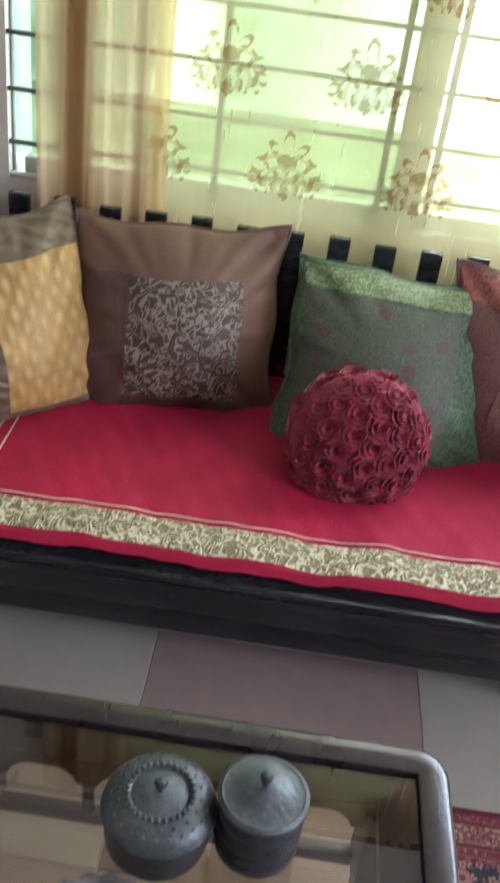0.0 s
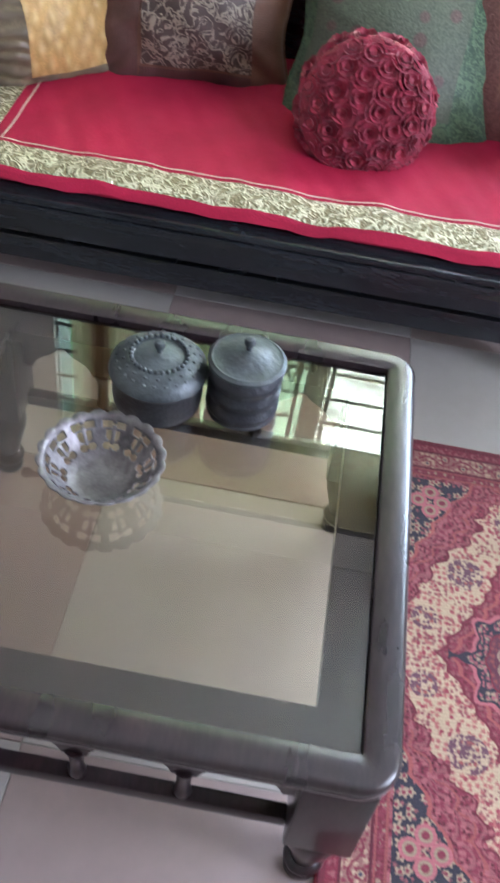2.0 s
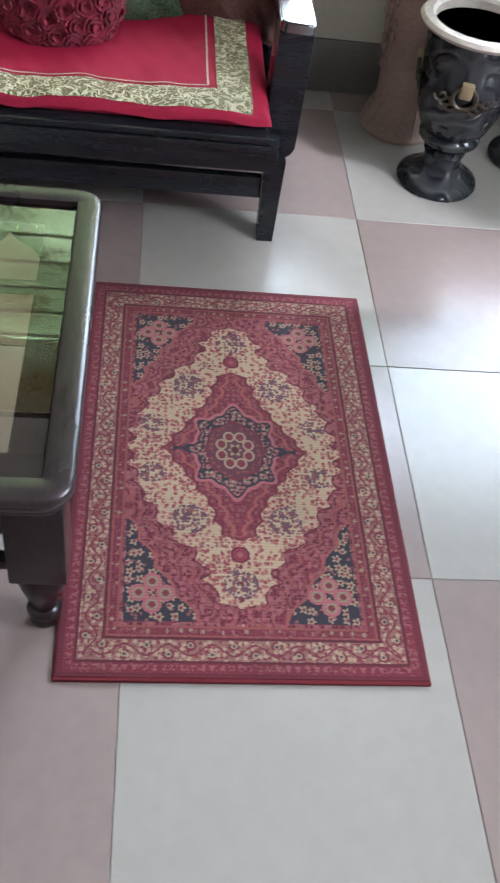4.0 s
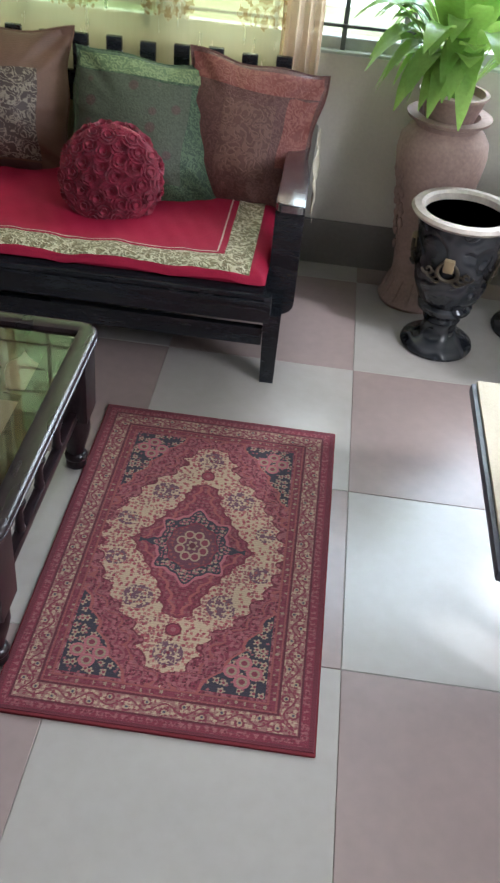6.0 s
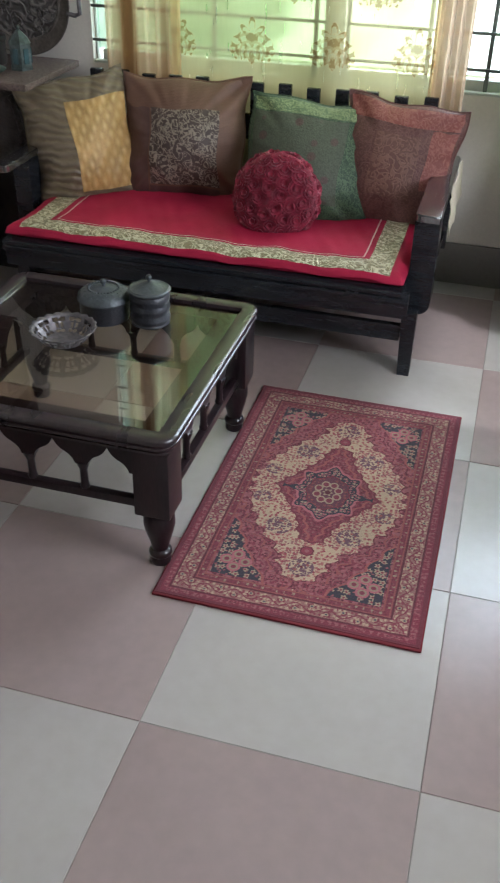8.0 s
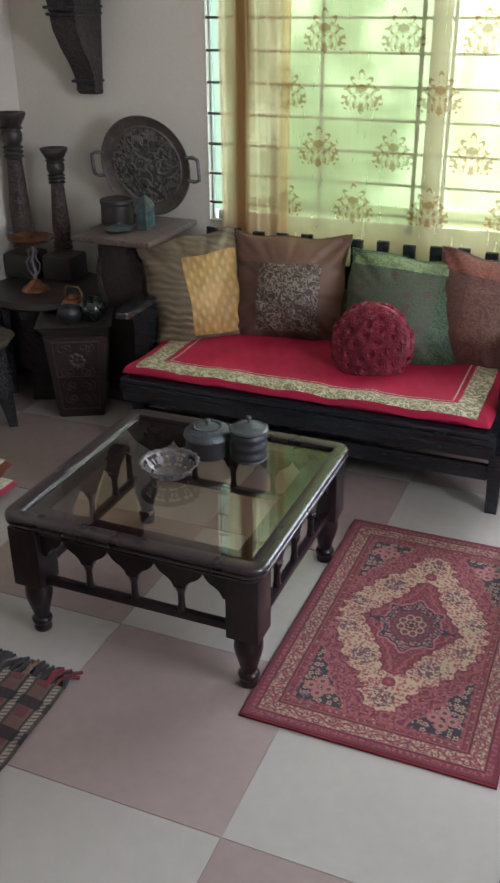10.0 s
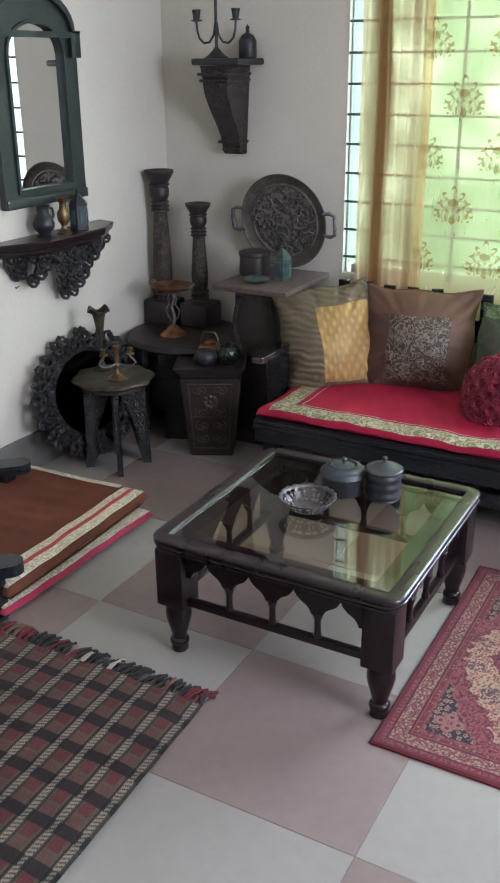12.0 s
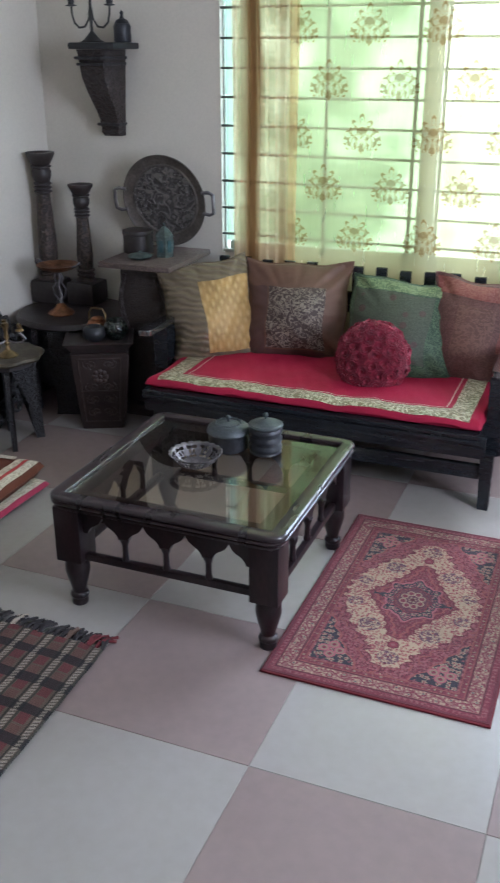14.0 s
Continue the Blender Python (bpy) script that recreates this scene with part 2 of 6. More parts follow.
def tube(bm, pts, radius, n=8, taper=None):
    """A round bar along points."""
    pts = [Vector(p) for p in pts]
    rings = []
    side = None
    for i, p in enumerate(pts):
        d = (pts[min(i + 1, len(pts) - 1)] - pts[max(i - 1, 0)]).normalized()
        if side is None:
            side = d.orthogonal().normalized()
        side = (side - d * side.dot(d)).normalized()
        up = d.cross(side)
        r = radius if taper is None else radius * taper(i / (len(pts) - 1))
        rings.append([bm.verts.new(p + r * (math.cos(2 * math.pi * k / n) * side + math.sin(2 * math.pi * k / n) * up)) for k in range(n)])
    for a, b in zip(rings, rings[1:]):
        for k in range(n):
            bm.faces.new((a[k], a[(k + 1) % n], b[(k + 1) % n], b[k]))
    bm.faces.new(list(reversed(rings[0])))
    bm.faces.new(rings[-1])
    return bm


def prism(bm, outline, along, m=None):
    """Extrudes a flat outline (x, z) by a thickness in y, centred."""
    m = m or Matrix()
    front = [bm.verts.new(m @ Vector((x, -along / 2, z))) for x, z in outline]
    back = [bm.verts.new(m @ Vector((x, along / 2, z))) for x, z in outline]
    f = bm.faces.new(front)
    g = bm.faces.new(list(reversed(back)))
    for k in range(len(outline)):
        j = (k + 1) % len(outline)
        bm.faces.new((front[j], front[k], back[k], back[j]))
    bmesh.ops.triangulate(bm, faces=[f, g])
    return bm


def ball(bm, x, y, z, r, sx=1, sy=1, sz=1, u=12, v=8):
    bmesh.ops.create_uvsphere(bm, u_segments=u, v_segments=v, radius=r, matrix=Matrix.Translation((x, y, z)) @ Matrix.Diagonal((sx, sy, sz, 1)))
    return bm


def finish(bm, smooth=40):
    bmesh.ops.recalc_face_normals(bm, faces=bm.faces)
    for f in bm.faces:
        f.smooth = True
    for e in bm.edges:
        if len(e.link_faces) == 2 and e.calc_face_angle(0) > radians(smooth):
            e.smooth = False


def part(name, bm, material, parent=None, label="", smooth=40, m=None):
    """Links a bmesh as one mesh object under a thing or a part."""
    finish(bm, smooth)
    me = bpy.data.meshes.new(name)
    bm.to_mesh(me)
    bm.free()
    me.materials.append(material)
    ob = new(name, me)
    ob.parent = parent
    if m:
        ob.matrix_local = m
    return tagged(ob, label) if label else ob


def thing(name, m, label, category, group="", kind=""):
    ob = new(name)
    ob.matrix_world = m
    ob.empty_display_size = 0.05
    return tagged(ob, label, category, group, kind)


def structure(name, bm, material, label, category):
    return tagged(part(name, bm, material), label, category, kind="structure")


def sheet(name, nx, ny, where, material, parent=None, label="", colour=None, motif=None, thick=0.0):
    """A grid mesh: where(u, v) gives places for arrays u, v in 0..1; colour and motif are laid on its points."""
    u, v = np.meshgrid(np.linspace(0, 1, nx), np.linspace(0, 1, ny))
    u, v = u.ravel(), v.ravel()
    co = np.stack(where(u, v), 1)
    i = (np.arange(ny - 1)[:, None] * nx + np.arange(nx - 1)[None]).ravel()
    quads = np.stack([i, i + 1, i + nx + 1, i + nx], 1)
    me = bpy.data.meshes.new(name)
    me.vertices.add(len(co))
    me.vertices.foreach_set("co", co.astype(np.float32).ravel())
    me.loops.add(quads.size)
    me.polygons.add(len(quads))
    me.polygons.foreach_set("loop_start", np.arange(0, quads.size, 4))
    me.loops.foreach_set("vertex_index", quads.ravel())
    me.update(calc_edges=True)
    me.shade_smooth()
    if colour is not None:
        at = me.color_attributes.new("colour", "FLOAT_COLOR", "POINT")
        c = np.ones((len(co), 4), np.float32)
        c[:, :3] = colour(u, v)
        at.data.foreach_set("color", c.ravel())
    if motif is not None:
        at = me.attributes.new("motif", "FLOAT", "POINT")
        at.data.foreach_set("value", motif(u, v).astype(np.float32))
    me.materials.append(material)
    ob = new(name, me)
    ob.parent = parent
    if thick:
        sol = ob.modifiers.new("thickness", "SOLIDIFY")
        sol.thickness, sol.offset = thick, -1
    return tagged(ob, label) if label else ob


def hashed(i, j, k=0):
    h = np.sin(i * 127.1 + j * 311.7 + k * 74.7) * 43758.5453
    return h - np.floor(h)


def ripple(x, y, f, seed=0.0):
    """A cheap smooth unevenness from a few sines."""
    return (np.sin(f * x + 1.3 * np.sin(0.7 * f * y + seed) + seed) + np.sin(f * 1.7 * y + 0.9 * np.sin(1.1 * f * x + 2 * seed) + 1.7 * seed) + 0.5 * np.sin(2.9 * f * (x + y) + 3 * seed)) / 2.5


# ---- room ----
XL, XR, YB, YF, TOP = -2.15, 2.2, 2.53, -3.6, 2.75
W0, W1, S0, S1 = -1.165, 2.12, 0.76, 2.2
structure("floor", box(bmesh.new(), XL - 0.2, XR + 0.2, YF - 0.2, YB + 0.2, -0.2, -0.002), GROUT, "checkered floor of large pink and white tiles", "floor")
structure("ceiling", box(bmesh.new(), XL - 0.2, XR + 0.2, YF - 0.2, YB + 0.2, TOP, TOP + 0.15), CEIL, "plain white painted ceiling", "ceiling")
structure("wall_west", box(bmesh.new(), XL - 0.2, XL, YF - 0.2, YB + 0.2, 0, TOP), WALL, "cream painted plaster wall", "wall")
structure("wall_south", box(bmesh.new(), XL, XR, YF - 0.2, YF, 0, TOP), WALL, "cream painted plaster wall", "wall")
bm = bmesh.new()
for a in ((XL, W0, 0, TOP), (W1, XR + 0.2, 0, TOP), (W0, W1, 0, S0), (W0, W1, S1, TOP)):
    box(bm, a[0], a[1], YB, YB + 0.2, a[2], a[3])
structure("wall_north", bm, WALL, "cream painted wall with a wide window opening", "wall")
# east wall, out of view; the opening is added for the fill lamp
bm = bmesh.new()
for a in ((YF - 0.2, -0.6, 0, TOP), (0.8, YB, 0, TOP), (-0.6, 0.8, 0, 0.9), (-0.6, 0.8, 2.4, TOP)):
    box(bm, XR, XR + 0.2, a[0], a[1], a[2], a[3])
structure("wall_east", bm, WALL, "cream painted wall with an opening added for fill light", "wall")
bm = bmesh.new()
box(bm, XL + 0.013, XR, YB - 0.012, YB, 0, 0.175, 0.003)
box(bm, XL, XL + 0.012, YF, YB, 0, 0.175, 0.003)
structure("baseboard", bm, SKIRT, "dark grey painted skirting along the wall", "baseboard")

# garden outside the window: a glowing backdrop with daylight painted into its colours


def garden(n, l, em):
    tc, noi, ramp, sep = n.new("ShaderNodeTexCoord"), n.new("ShaderNodeTexNoise"), n.new("ShaderNodeValToRGB"), n.new("ShaderNodeSeparateXYZ")
    noi.inputs["Scale"].default_value, noi.inputs["Detail"].default_value = 0.9, 3
    l.new(tc.outputs["Object"], noi.inputs["Vector"])
    l.new(tc.outputs["Object"], sep.inputs[0])
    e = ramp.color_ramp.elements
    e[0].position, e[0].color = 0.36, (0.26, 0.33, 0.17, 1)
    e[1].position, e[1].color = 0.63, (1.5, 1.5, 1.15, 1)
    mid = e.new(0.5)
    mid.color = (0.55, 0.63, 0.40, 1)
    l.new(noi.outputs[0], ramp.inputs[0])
    # blends to white toward +x, window glare painted into the emission
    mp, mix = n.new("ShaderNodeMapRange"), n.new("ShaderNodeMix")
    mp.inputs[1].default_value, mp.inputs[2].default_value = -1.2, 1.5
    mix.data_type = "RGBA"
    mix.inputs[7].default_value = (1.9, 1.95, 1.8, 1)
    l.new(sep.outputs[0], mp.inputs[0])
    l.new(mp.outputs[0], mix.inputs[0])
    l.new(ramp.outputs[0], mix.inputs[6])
    # emission raised with height: brighter sky and sunlit trees painted in
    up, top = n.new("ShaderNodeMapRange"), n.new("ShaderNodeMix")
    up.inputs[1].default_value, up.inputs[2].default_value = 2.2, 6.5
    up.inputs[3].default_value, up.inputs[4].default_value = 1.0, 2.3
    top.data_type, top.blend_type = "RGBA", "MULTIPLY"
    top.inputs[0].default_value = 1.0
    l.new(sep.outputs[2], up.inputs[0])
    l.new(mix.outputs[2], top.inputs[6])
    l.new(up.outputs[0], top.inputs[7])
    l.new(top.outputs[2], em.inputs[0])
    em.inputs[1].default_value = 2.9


GARDEN = glow("glowing_garden", garden)
structure("backdrop", box(bmesh.new(), -14, 14, 9, 9.05, -2, 15), GARDEN, "blurred green garden backdrop with sunlight painted into its glow", "backdrop")
structure("ground", box(bmesh.new(), -40, 40, YB + 0.2, 60, -0.6, -0.5), mat("dry_pale_grass", (0.24, 0.31, 0.12), 0.9, vary=0.15, scale=0.9, fine=20, other=(0.62, 0.62, 0.42)), "pale sunlit dry grass outside the window", "ground")

# window: two halves, mullion, grille
FRAMEPAINT = mat("pale_window_paint", (0.5, 0.54, 0.47), 0.5, vary=0.05)
BARPAINT = mat("grey_grille_paint", (0.13, 0.15, 0.13), 0.5, vary=0.1)
PANE = glass("green_window_glass", (0.37, 0.49, 0.39))
CLEARPANE = glass("clear_window_glass", (0.97, 0.98, 0.97))
win = tagged(thing("window_1", pose(0, 0, 0), "wide window with white frame, glass panes and dark grille", "window"), kind="structure")
bm = bmesh.new()
for a in ((W0, W0 + 0.008, S0, S1), (W1 - 0.03, W1, S0, S1), (W0 + 0.03, W1 - 0.03, S0, S0 + 0.05), (W0 + 0.03, W1 - 0.03, S1 - 0.04, S1), (-0.205, -0.125, S0 + 0.05, S1 - 0.04), (0.62, 0.66, S0 + 0.05, S1 - 0.04), (1.38, 1.42, S0 + 0.05, S1 - 0.04)):
    box(bm, a[0], a[1], YB + 0.03, YB + 0.07, a[2], a[3], 0.004, 1)
part("window_frame", bm, FRAMEPAINT, win)
part("window_sill", box(bmesh.new(), W0, W1, YB + 0.002, YB + 0.0295, S0, S0 + 0.012, 0.003, 1), FRAMEPAINT, win)
for x0, x1, g in ((W0 + 0.008, -0.68, PANE), (-0.68, -0.205, PANE), (-0.125, 0.62, CLEARPANE), (0.66, 1.38, CLEARPANE), (1.42, W1 - 0.03, CLEARPANE)):
    p = part("pane", box(bmesh.new(), x0, x1, YB + 0.048, YB + 0.052, S0 + 0.05, S1 - 0.04), g, win)
    set_glass(p, 1, -1)
bars = [S0 + 0.09 + 0.1275 * k for k in range(11)]
for z in bars:
    part("grille_bar", box(bmesh.new(), W0, W1, YB + 0.003, YB + 0.013, z - 0.0055, z + 0.0055, 0.002, 1), BARPAINT, win)
for x in (-0.645, -0.235, -0.11, 0.2, 0.43, 0.85, 1.2, 1.62):
    part("grille_upright", box(bmesh.new(), x - 0.008, x + 0.008, YB + 0.0135, YB + 0.026, S0 + 0.012, S1, 0.002, 1), BARPAINT, win)

# unseen side window behind the camera's way, added as an opening for the fill lamp
unseen_win = tagged(thing("window_2", pose(0, 0, 0), "unseen side window with a white frame, added for fill light", "window"), kind="structure")
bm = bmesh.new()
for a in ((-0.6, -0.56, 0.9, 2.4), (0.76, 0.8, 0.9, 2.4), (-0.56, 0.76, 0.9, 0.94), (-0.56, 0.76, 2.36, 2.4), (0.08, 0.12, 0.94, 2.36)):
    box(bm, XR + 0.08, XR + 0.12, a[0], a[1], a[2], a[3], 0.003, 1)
part("window_frame", bm, FRAMEPAINT, unseen_win)

# ---- curtains ----


def medallions(x, z):
    """Palmette embroidery in staggered rows: 1 on the thread, 0 between."""
    out = np.zeros_like(x)
    for row in range(0, 7):
        zc = 0.905 + 0.222 * row
        x0 = (-0.468 if row % 2 == 0 else -0.628) + 0.014 * (row // 2)
        a = (x - x0 + 0.159) % 0.318 - 0.159
        a, b = np.abs(a) / 0.085, (z - zc) / 0.088
        for cx, cy, r, w in ((0.0, -0.02, 0.17, 0.2), (0.42, 0.12, 0.22, 0.11), (0.78, -0.1, 0.19, 0.1), (0.5, -0.38, 0.24, 0.11), (0.93, -0.42, 0.12, 0.09), (0.2, -0.6, 0.15, 0.1), (0.0, -0.86, 0.1, 0.12), (0.75, -0.68, 0.1, 0.08), (0.42, -0.76, 0.08, 0.07)):
            d = np.hypot(a - cx, b - cy)
            ang = np.arctan2(b - cy, a - cx)
            ring = (np.abs(d - r) < w * (0.45 + 0.4 * np.sin(2 * ang + 5 * cx)))
            if cx == 0.0:
                ring |= d < r * 0.7
            out = np.where(ring, 1.0, out)
        leafy = (np.abs(np.sin(9 * np.hypot(a, b + 0.3) + 2.2 * np.arctan2(b + 0.3, a))) > 0.8) & (a < 0.78 - 0.45 * np.abs(b + 0.25)) & (b > -0.75) & (b < 0.5)
        out = np.where(leafy, 0.8, out)
        rho, phi = np.hypot(a, b - 0.12), np.arctan2(b - 0.12, a)
        petal = 0.84 * np.abs(np.cos(3.5 * (phi - math.pi / 2))) ** 0.6 * (0.72 + 0.28 * np.sin(phi))
        fan = (rho < petal) & (phi > 0.25) & ((rho > petal - 0.17) | (rho < 0.22))
        out = np.where(fan, 1.0, out)
    return out


SHEER = sheer("sheer_curtain_cloth", (0.88, 0.82, 0.46), 0.72, motif=(0.24, 0.165, 0.06), dense=0.42)
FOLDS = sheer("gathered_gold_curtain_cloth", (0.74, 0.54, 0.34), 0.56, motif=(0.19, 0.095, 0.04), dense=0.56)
BEIGEC = sheer("gathered_beige_curtain_cloth", (0.46, 0.34, 0.23), 0.1)


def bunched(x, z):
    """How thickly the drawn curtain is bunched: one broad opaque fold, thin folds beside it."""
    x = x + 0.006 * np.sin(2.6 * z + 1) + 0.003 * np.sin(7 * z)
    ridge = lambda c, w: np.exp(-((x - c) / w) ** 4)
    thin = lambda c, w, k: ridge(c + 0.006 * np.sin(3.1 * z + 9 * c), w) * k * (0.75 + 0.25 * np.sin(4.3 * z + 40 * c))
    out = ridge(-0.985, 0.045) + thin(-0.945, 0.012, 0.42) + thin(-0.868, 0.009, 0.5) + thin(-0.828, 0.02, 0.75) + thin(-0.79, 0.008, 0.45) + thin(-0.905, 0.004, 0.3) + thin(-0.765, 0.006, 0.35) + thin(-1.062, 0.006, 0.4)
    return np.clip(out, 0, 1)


def hang(name, x0, x1, y, z0, z1, folds, depth, material, label, nx, nz, motif=None, pinch=0.0):
    xs = lambda u: x0 + (x1 - x0) * u
    def where(u, v):
        x = xs(u) + pinch * (v - 0.3) * (0.5 - u)
        yy = y + depth * np.sin(2 * math.pi * folds * u + 0.5 * np.sin(5 * v + 7 * u)) + 0.3 * depth * ripple(u * 2, v, 3, x0)
        return x, yy, z0 + (z1 - z0) * v
    return sheet(name, nx, nz, where, material, None, "", None, (lambda u, v: motif(xs(u), z0 + (z1 - z0) * v)) if motif else None)


tagged(hang("sheer_curtain", -0.80, 0.26, 2.472, 0.34, 2.4, 5.5, 0.006, SHEER, "", 270, 520, medallions), "sheer cream curtain with gold embroidered palmettes over the window", "curtain")
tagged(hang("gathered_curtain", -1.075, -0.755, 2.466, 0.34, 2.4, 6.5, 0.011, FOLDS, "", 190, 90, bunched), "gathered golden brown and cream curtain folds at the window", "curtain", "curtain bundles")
tagged(hang("gathered_curtain", 0.225, 0.36, 2.455, 0.30, 2.4, 3.5, 0.02, BEIGEC, "", 80, 60, None, -0.03), "gathered cream curtain folds beside the sofa arm", "curtain", "curtain bundles")
rod = thing("curtain_rod", pose(0, 2.47, 2.42), "dark curtain rod above the window", "curtain rod")
part("rod", tube(bmesh.new(), [(-1.3, 0, 0), (0, 0, 0), (2.14, 0, 0)], 0.012), IRON, rod)
for x in (-1.3, 2.14):
    part("finial", ball(bmesh.new(), x, 0, 0, 0.025), IRON, rod)
for x in (-1.2, 0.05, 1.2, 2.05):
    part("bracket", box(bmesh.new(), x - 0.01, x + 0.01, 0.0, 0.06, -0.012, 0.012, 0.003), IRON, rod)


# ---- rug ----
RX, RY, RW, RH = 0.2205, 0.906, 0.664, 1.064


def rug_colour(u, v):
    x, y = (u - 0.5) * RW, (v - 0.5) * RH
    ax, ay = np.abs(x), np.abs(y)
    red, deep, pink, cream, navy, rust = (np.array(c) for c in ((0.15, 0.018, 0.034), (0.07, 0.006, 0.013), (0.235, 0.07, 0.078), (0.36, 0.262, 0.17), (0.02, 0.017, 0.027), (0.21, 0.052, 0.048)))
    col = np.tile(red, (len(x), 1))

    def put(mask, c):
        col[mask] = c

    d = np.minimum(RW / 2 - ax, RH / 2 - ay)

    def dots(cell, keep, r, k=0, ox=0.0):
        i, j = np.floor((x + ox) / cell), np.floor((y + ox) / cell)
        cx = (i + 0.15 + 0.7 * hashed(i, j, k)) * cell - ox
        cy = (j + 0.15 + 0.7 * hashed(i, j, k + 1)) * cell - ox
        dist = np.hypot(x - cx, y - cy) / cell
        ang = np.arctan2(y - cy, x - cx)
        return (dist < r * (1 + 0.3 * np.cos(5 * ang))) & (hashed(i, j, k + 2) < keep), dist

    a1, _ = dots(0.0095, 0.8, 0.36, 1)
    a2, dist2 = dots(0.02, 0.7, 0.38, 5)
    a3, dist3 = dots(0.034, 0.8, 0.36, 9)
    a4, _ = dots(0.0125, 0.75, 0.34, 13, 0.005)
    put(a1, deep)
    put(a4 & ~a1, pink)
    # lobed outlines: half width of the cream field, the red medallion and the inner edge of the corner pieces
    lobes = lambda q, step, deep_: deep_ * np.abs(np.sin(math.pi * q / step))
    hw = np.interp(ay, (0, 0.05, 0.10, 0.145, 0.19, 0.235, 0.265, 0.30, 0.345, 0.375, 0.392), (0.232, 0.226, 0.212, 0.186, 0.168, 0.135, 0.098, 0.08, 0.068, 0.045, 0.0))
    s1 = hw - lobes(ay, 0.047, 0.017) + 0.004 * np.cos(ax / 0.006) - ax
    hm = np.interp(ay, (0, 0.03, 0.07, 0.11, 0.15, 0.19, 0.22, 0.238), (0.152, 0.135, 0.105, 0.082, 0.056, 0.046, 0.034, 0.0))
    s2 = hm - lobes(ay, 0.037, 0.010) - ax
    hc = np.interp(ay, (0.185, 0.23, 0.28, 0.33, 0.38, 0.42), (0.226, 0.205, 0.178, 0.152, 0.118, 0.085))
    s3 = ax - hc + lobes(ay, 0.06, 0.014)
    inner = (ax < 0.232) & (ay < 0.428)
    ground = inner & (s1 < 0)
    put(ground & (np.abs((s1 * 46 + 0.5 * np.sin(75 * x) * np.sin(70 * y)) % 1 - 0.5) < 0.16), pink * 0.8)
    put(ground & (s1 > -0.006), deep * 1.4)
    put(ground & (s1 < -0.026) & (s1 > -0.033), rust)
    put(ground & a2 & (dist2 < 0.24), pink)
    corner = inner & (s3 > 0) & (ay > 0.19) & (ax < 0.222) & (ay < 0.418)
    put(inner & (s3 > -0.007) & (s3 < 0) & (ay > 0.17), rust * 1.1)
    put(corner, navy)
    put(corner & a1 & (hashed(np.floor(x / 0.0095), np.floor(y / 0.0095), 31) < 0.4), pink * 0.8)
    put(corner & a2, cream * 0.75)
    put(corner & a2 & (dist2 < 0.17), red)
    for k in range(4):
        px, py = 0.168 + 0.025 * math.cos(k * math.pi / 2), 0.358 + 0.025 * math.sin(k * math.pi / 2)
        r = np.hypot(ax - px, ay - py)
        put((r < 0.018) & inner, pink * 1.25)
        put((r < 0.012) & inner, cream * 0.62)
        put((r < 0.007) & inner, red)
    field = s1 > 0
    put(field, cream)
    put(field & a4, np.array((0.27, 0.085, 0.075)))
    put(field & a1 & (hashed(np.floor(x / 0.04), np.floor(y / 0.04)) < 0.55), np.array((0.17, 0.05, 0.055)))
    put(field & a2 & (dist2 < 0.2), np.array((0.2, 0.03, 0.045)))
    for fx, fy, fr in ((0.098, 0.185, 0.036), (0.0, 0.335, 0.034), (0.175, 0.07, 0.026)):
        r = np.hypot(ax - fx, ay - fy)
        put(field & (r < fr) & (a1 | a4 | a2), np.array((0.10, 0.04, 0.06)))
        put(field & (np.abs(r - fr * 0.55) < 0.004) & a4, rust)
    # red medallion with a dark star and a looped rosette
    med = s2 > 0
    put(med, red)
    put(med & a4, pink * 0.75)
    put(med & a1 & ~a4, deep * 1.3)
    put((s2 > -0.005) & (s2 <= 0.001), deep * 1.6)
    put(med & (np.abs(s2 - 0.02) < 0.004), rust * 1.1)
    rp = np.hypot(ax, ay - 0.268)
    put(rp < 0.019, deep * 1.4)
    put(rp < 0.015, red * 1.2)
    put(rp < 0.006, pink)
    th = np.arctan2(y, x)
    rr = np.hypot(x, y / 1.28)
    star = 0.083 + 0.009 * np.cos(8 * th) + 0.004 * np.cos(16 * th)
    arm = (ay < 0.0085 * (1 + 0.6 * np.cos(ax / 0.0075))) & (ax < 0.132)
    put((rr < star + 0.012) & med, pink * 1.25)
    put((rr < star + 0.005) | arm, navy)
    put((rr < star) & (rr > 0.062) & a4, cream * 0.7)
    put((rr < star) & (rr > 0.062) & a1, pink)
    put(rr < 0.062 + 0.003 * np.cos(8 * th), deep * 1.8)
    put(rr < 0.058 + 0.003 * np.cos(8 * th), np.array((0.085, 0.02, 0.035)))
    for k in range(8):
        px, py = 0.031 * math.cos((k + 0.5) * math.pi / 4), 1.28 * 0.031 * math.sin((k + 0.5) * math.pi / 4)
        r8 = np.hypot(x - px, (y - py) / 1.2)
        put(r8 < 0.0128, cream * 0.72)
        put(r8 < 0.0085, red * 0.9)
    put(rr < 0.015 * (0.8 + 0.2 * np.cos(6 * th)), cream * 0.65)
    put(rr < 0.008, deep)
    # borders: bound edge, checked guard, flowered main border, inner guard
    along = np.where(RW / 2 - ax < RH / 2 - ay, y, x)
    b = d < 0.104
    put(b, red * 0.95)
    put(b & a4, pink * 0.75)
    put(b & a1, deep * 1.5)
    main = (d > 0.036) & (d < 0.078)
    put(main, 0.48 * pink + 0.22 * cream)
    put(main & a1, red)
    put(main & a4, cream * 0.85)
    wave_ = np.abs(d - 0.057 - 0.011 * np.sin(along * 2 * math.pi / 0.078)) < 0.0022
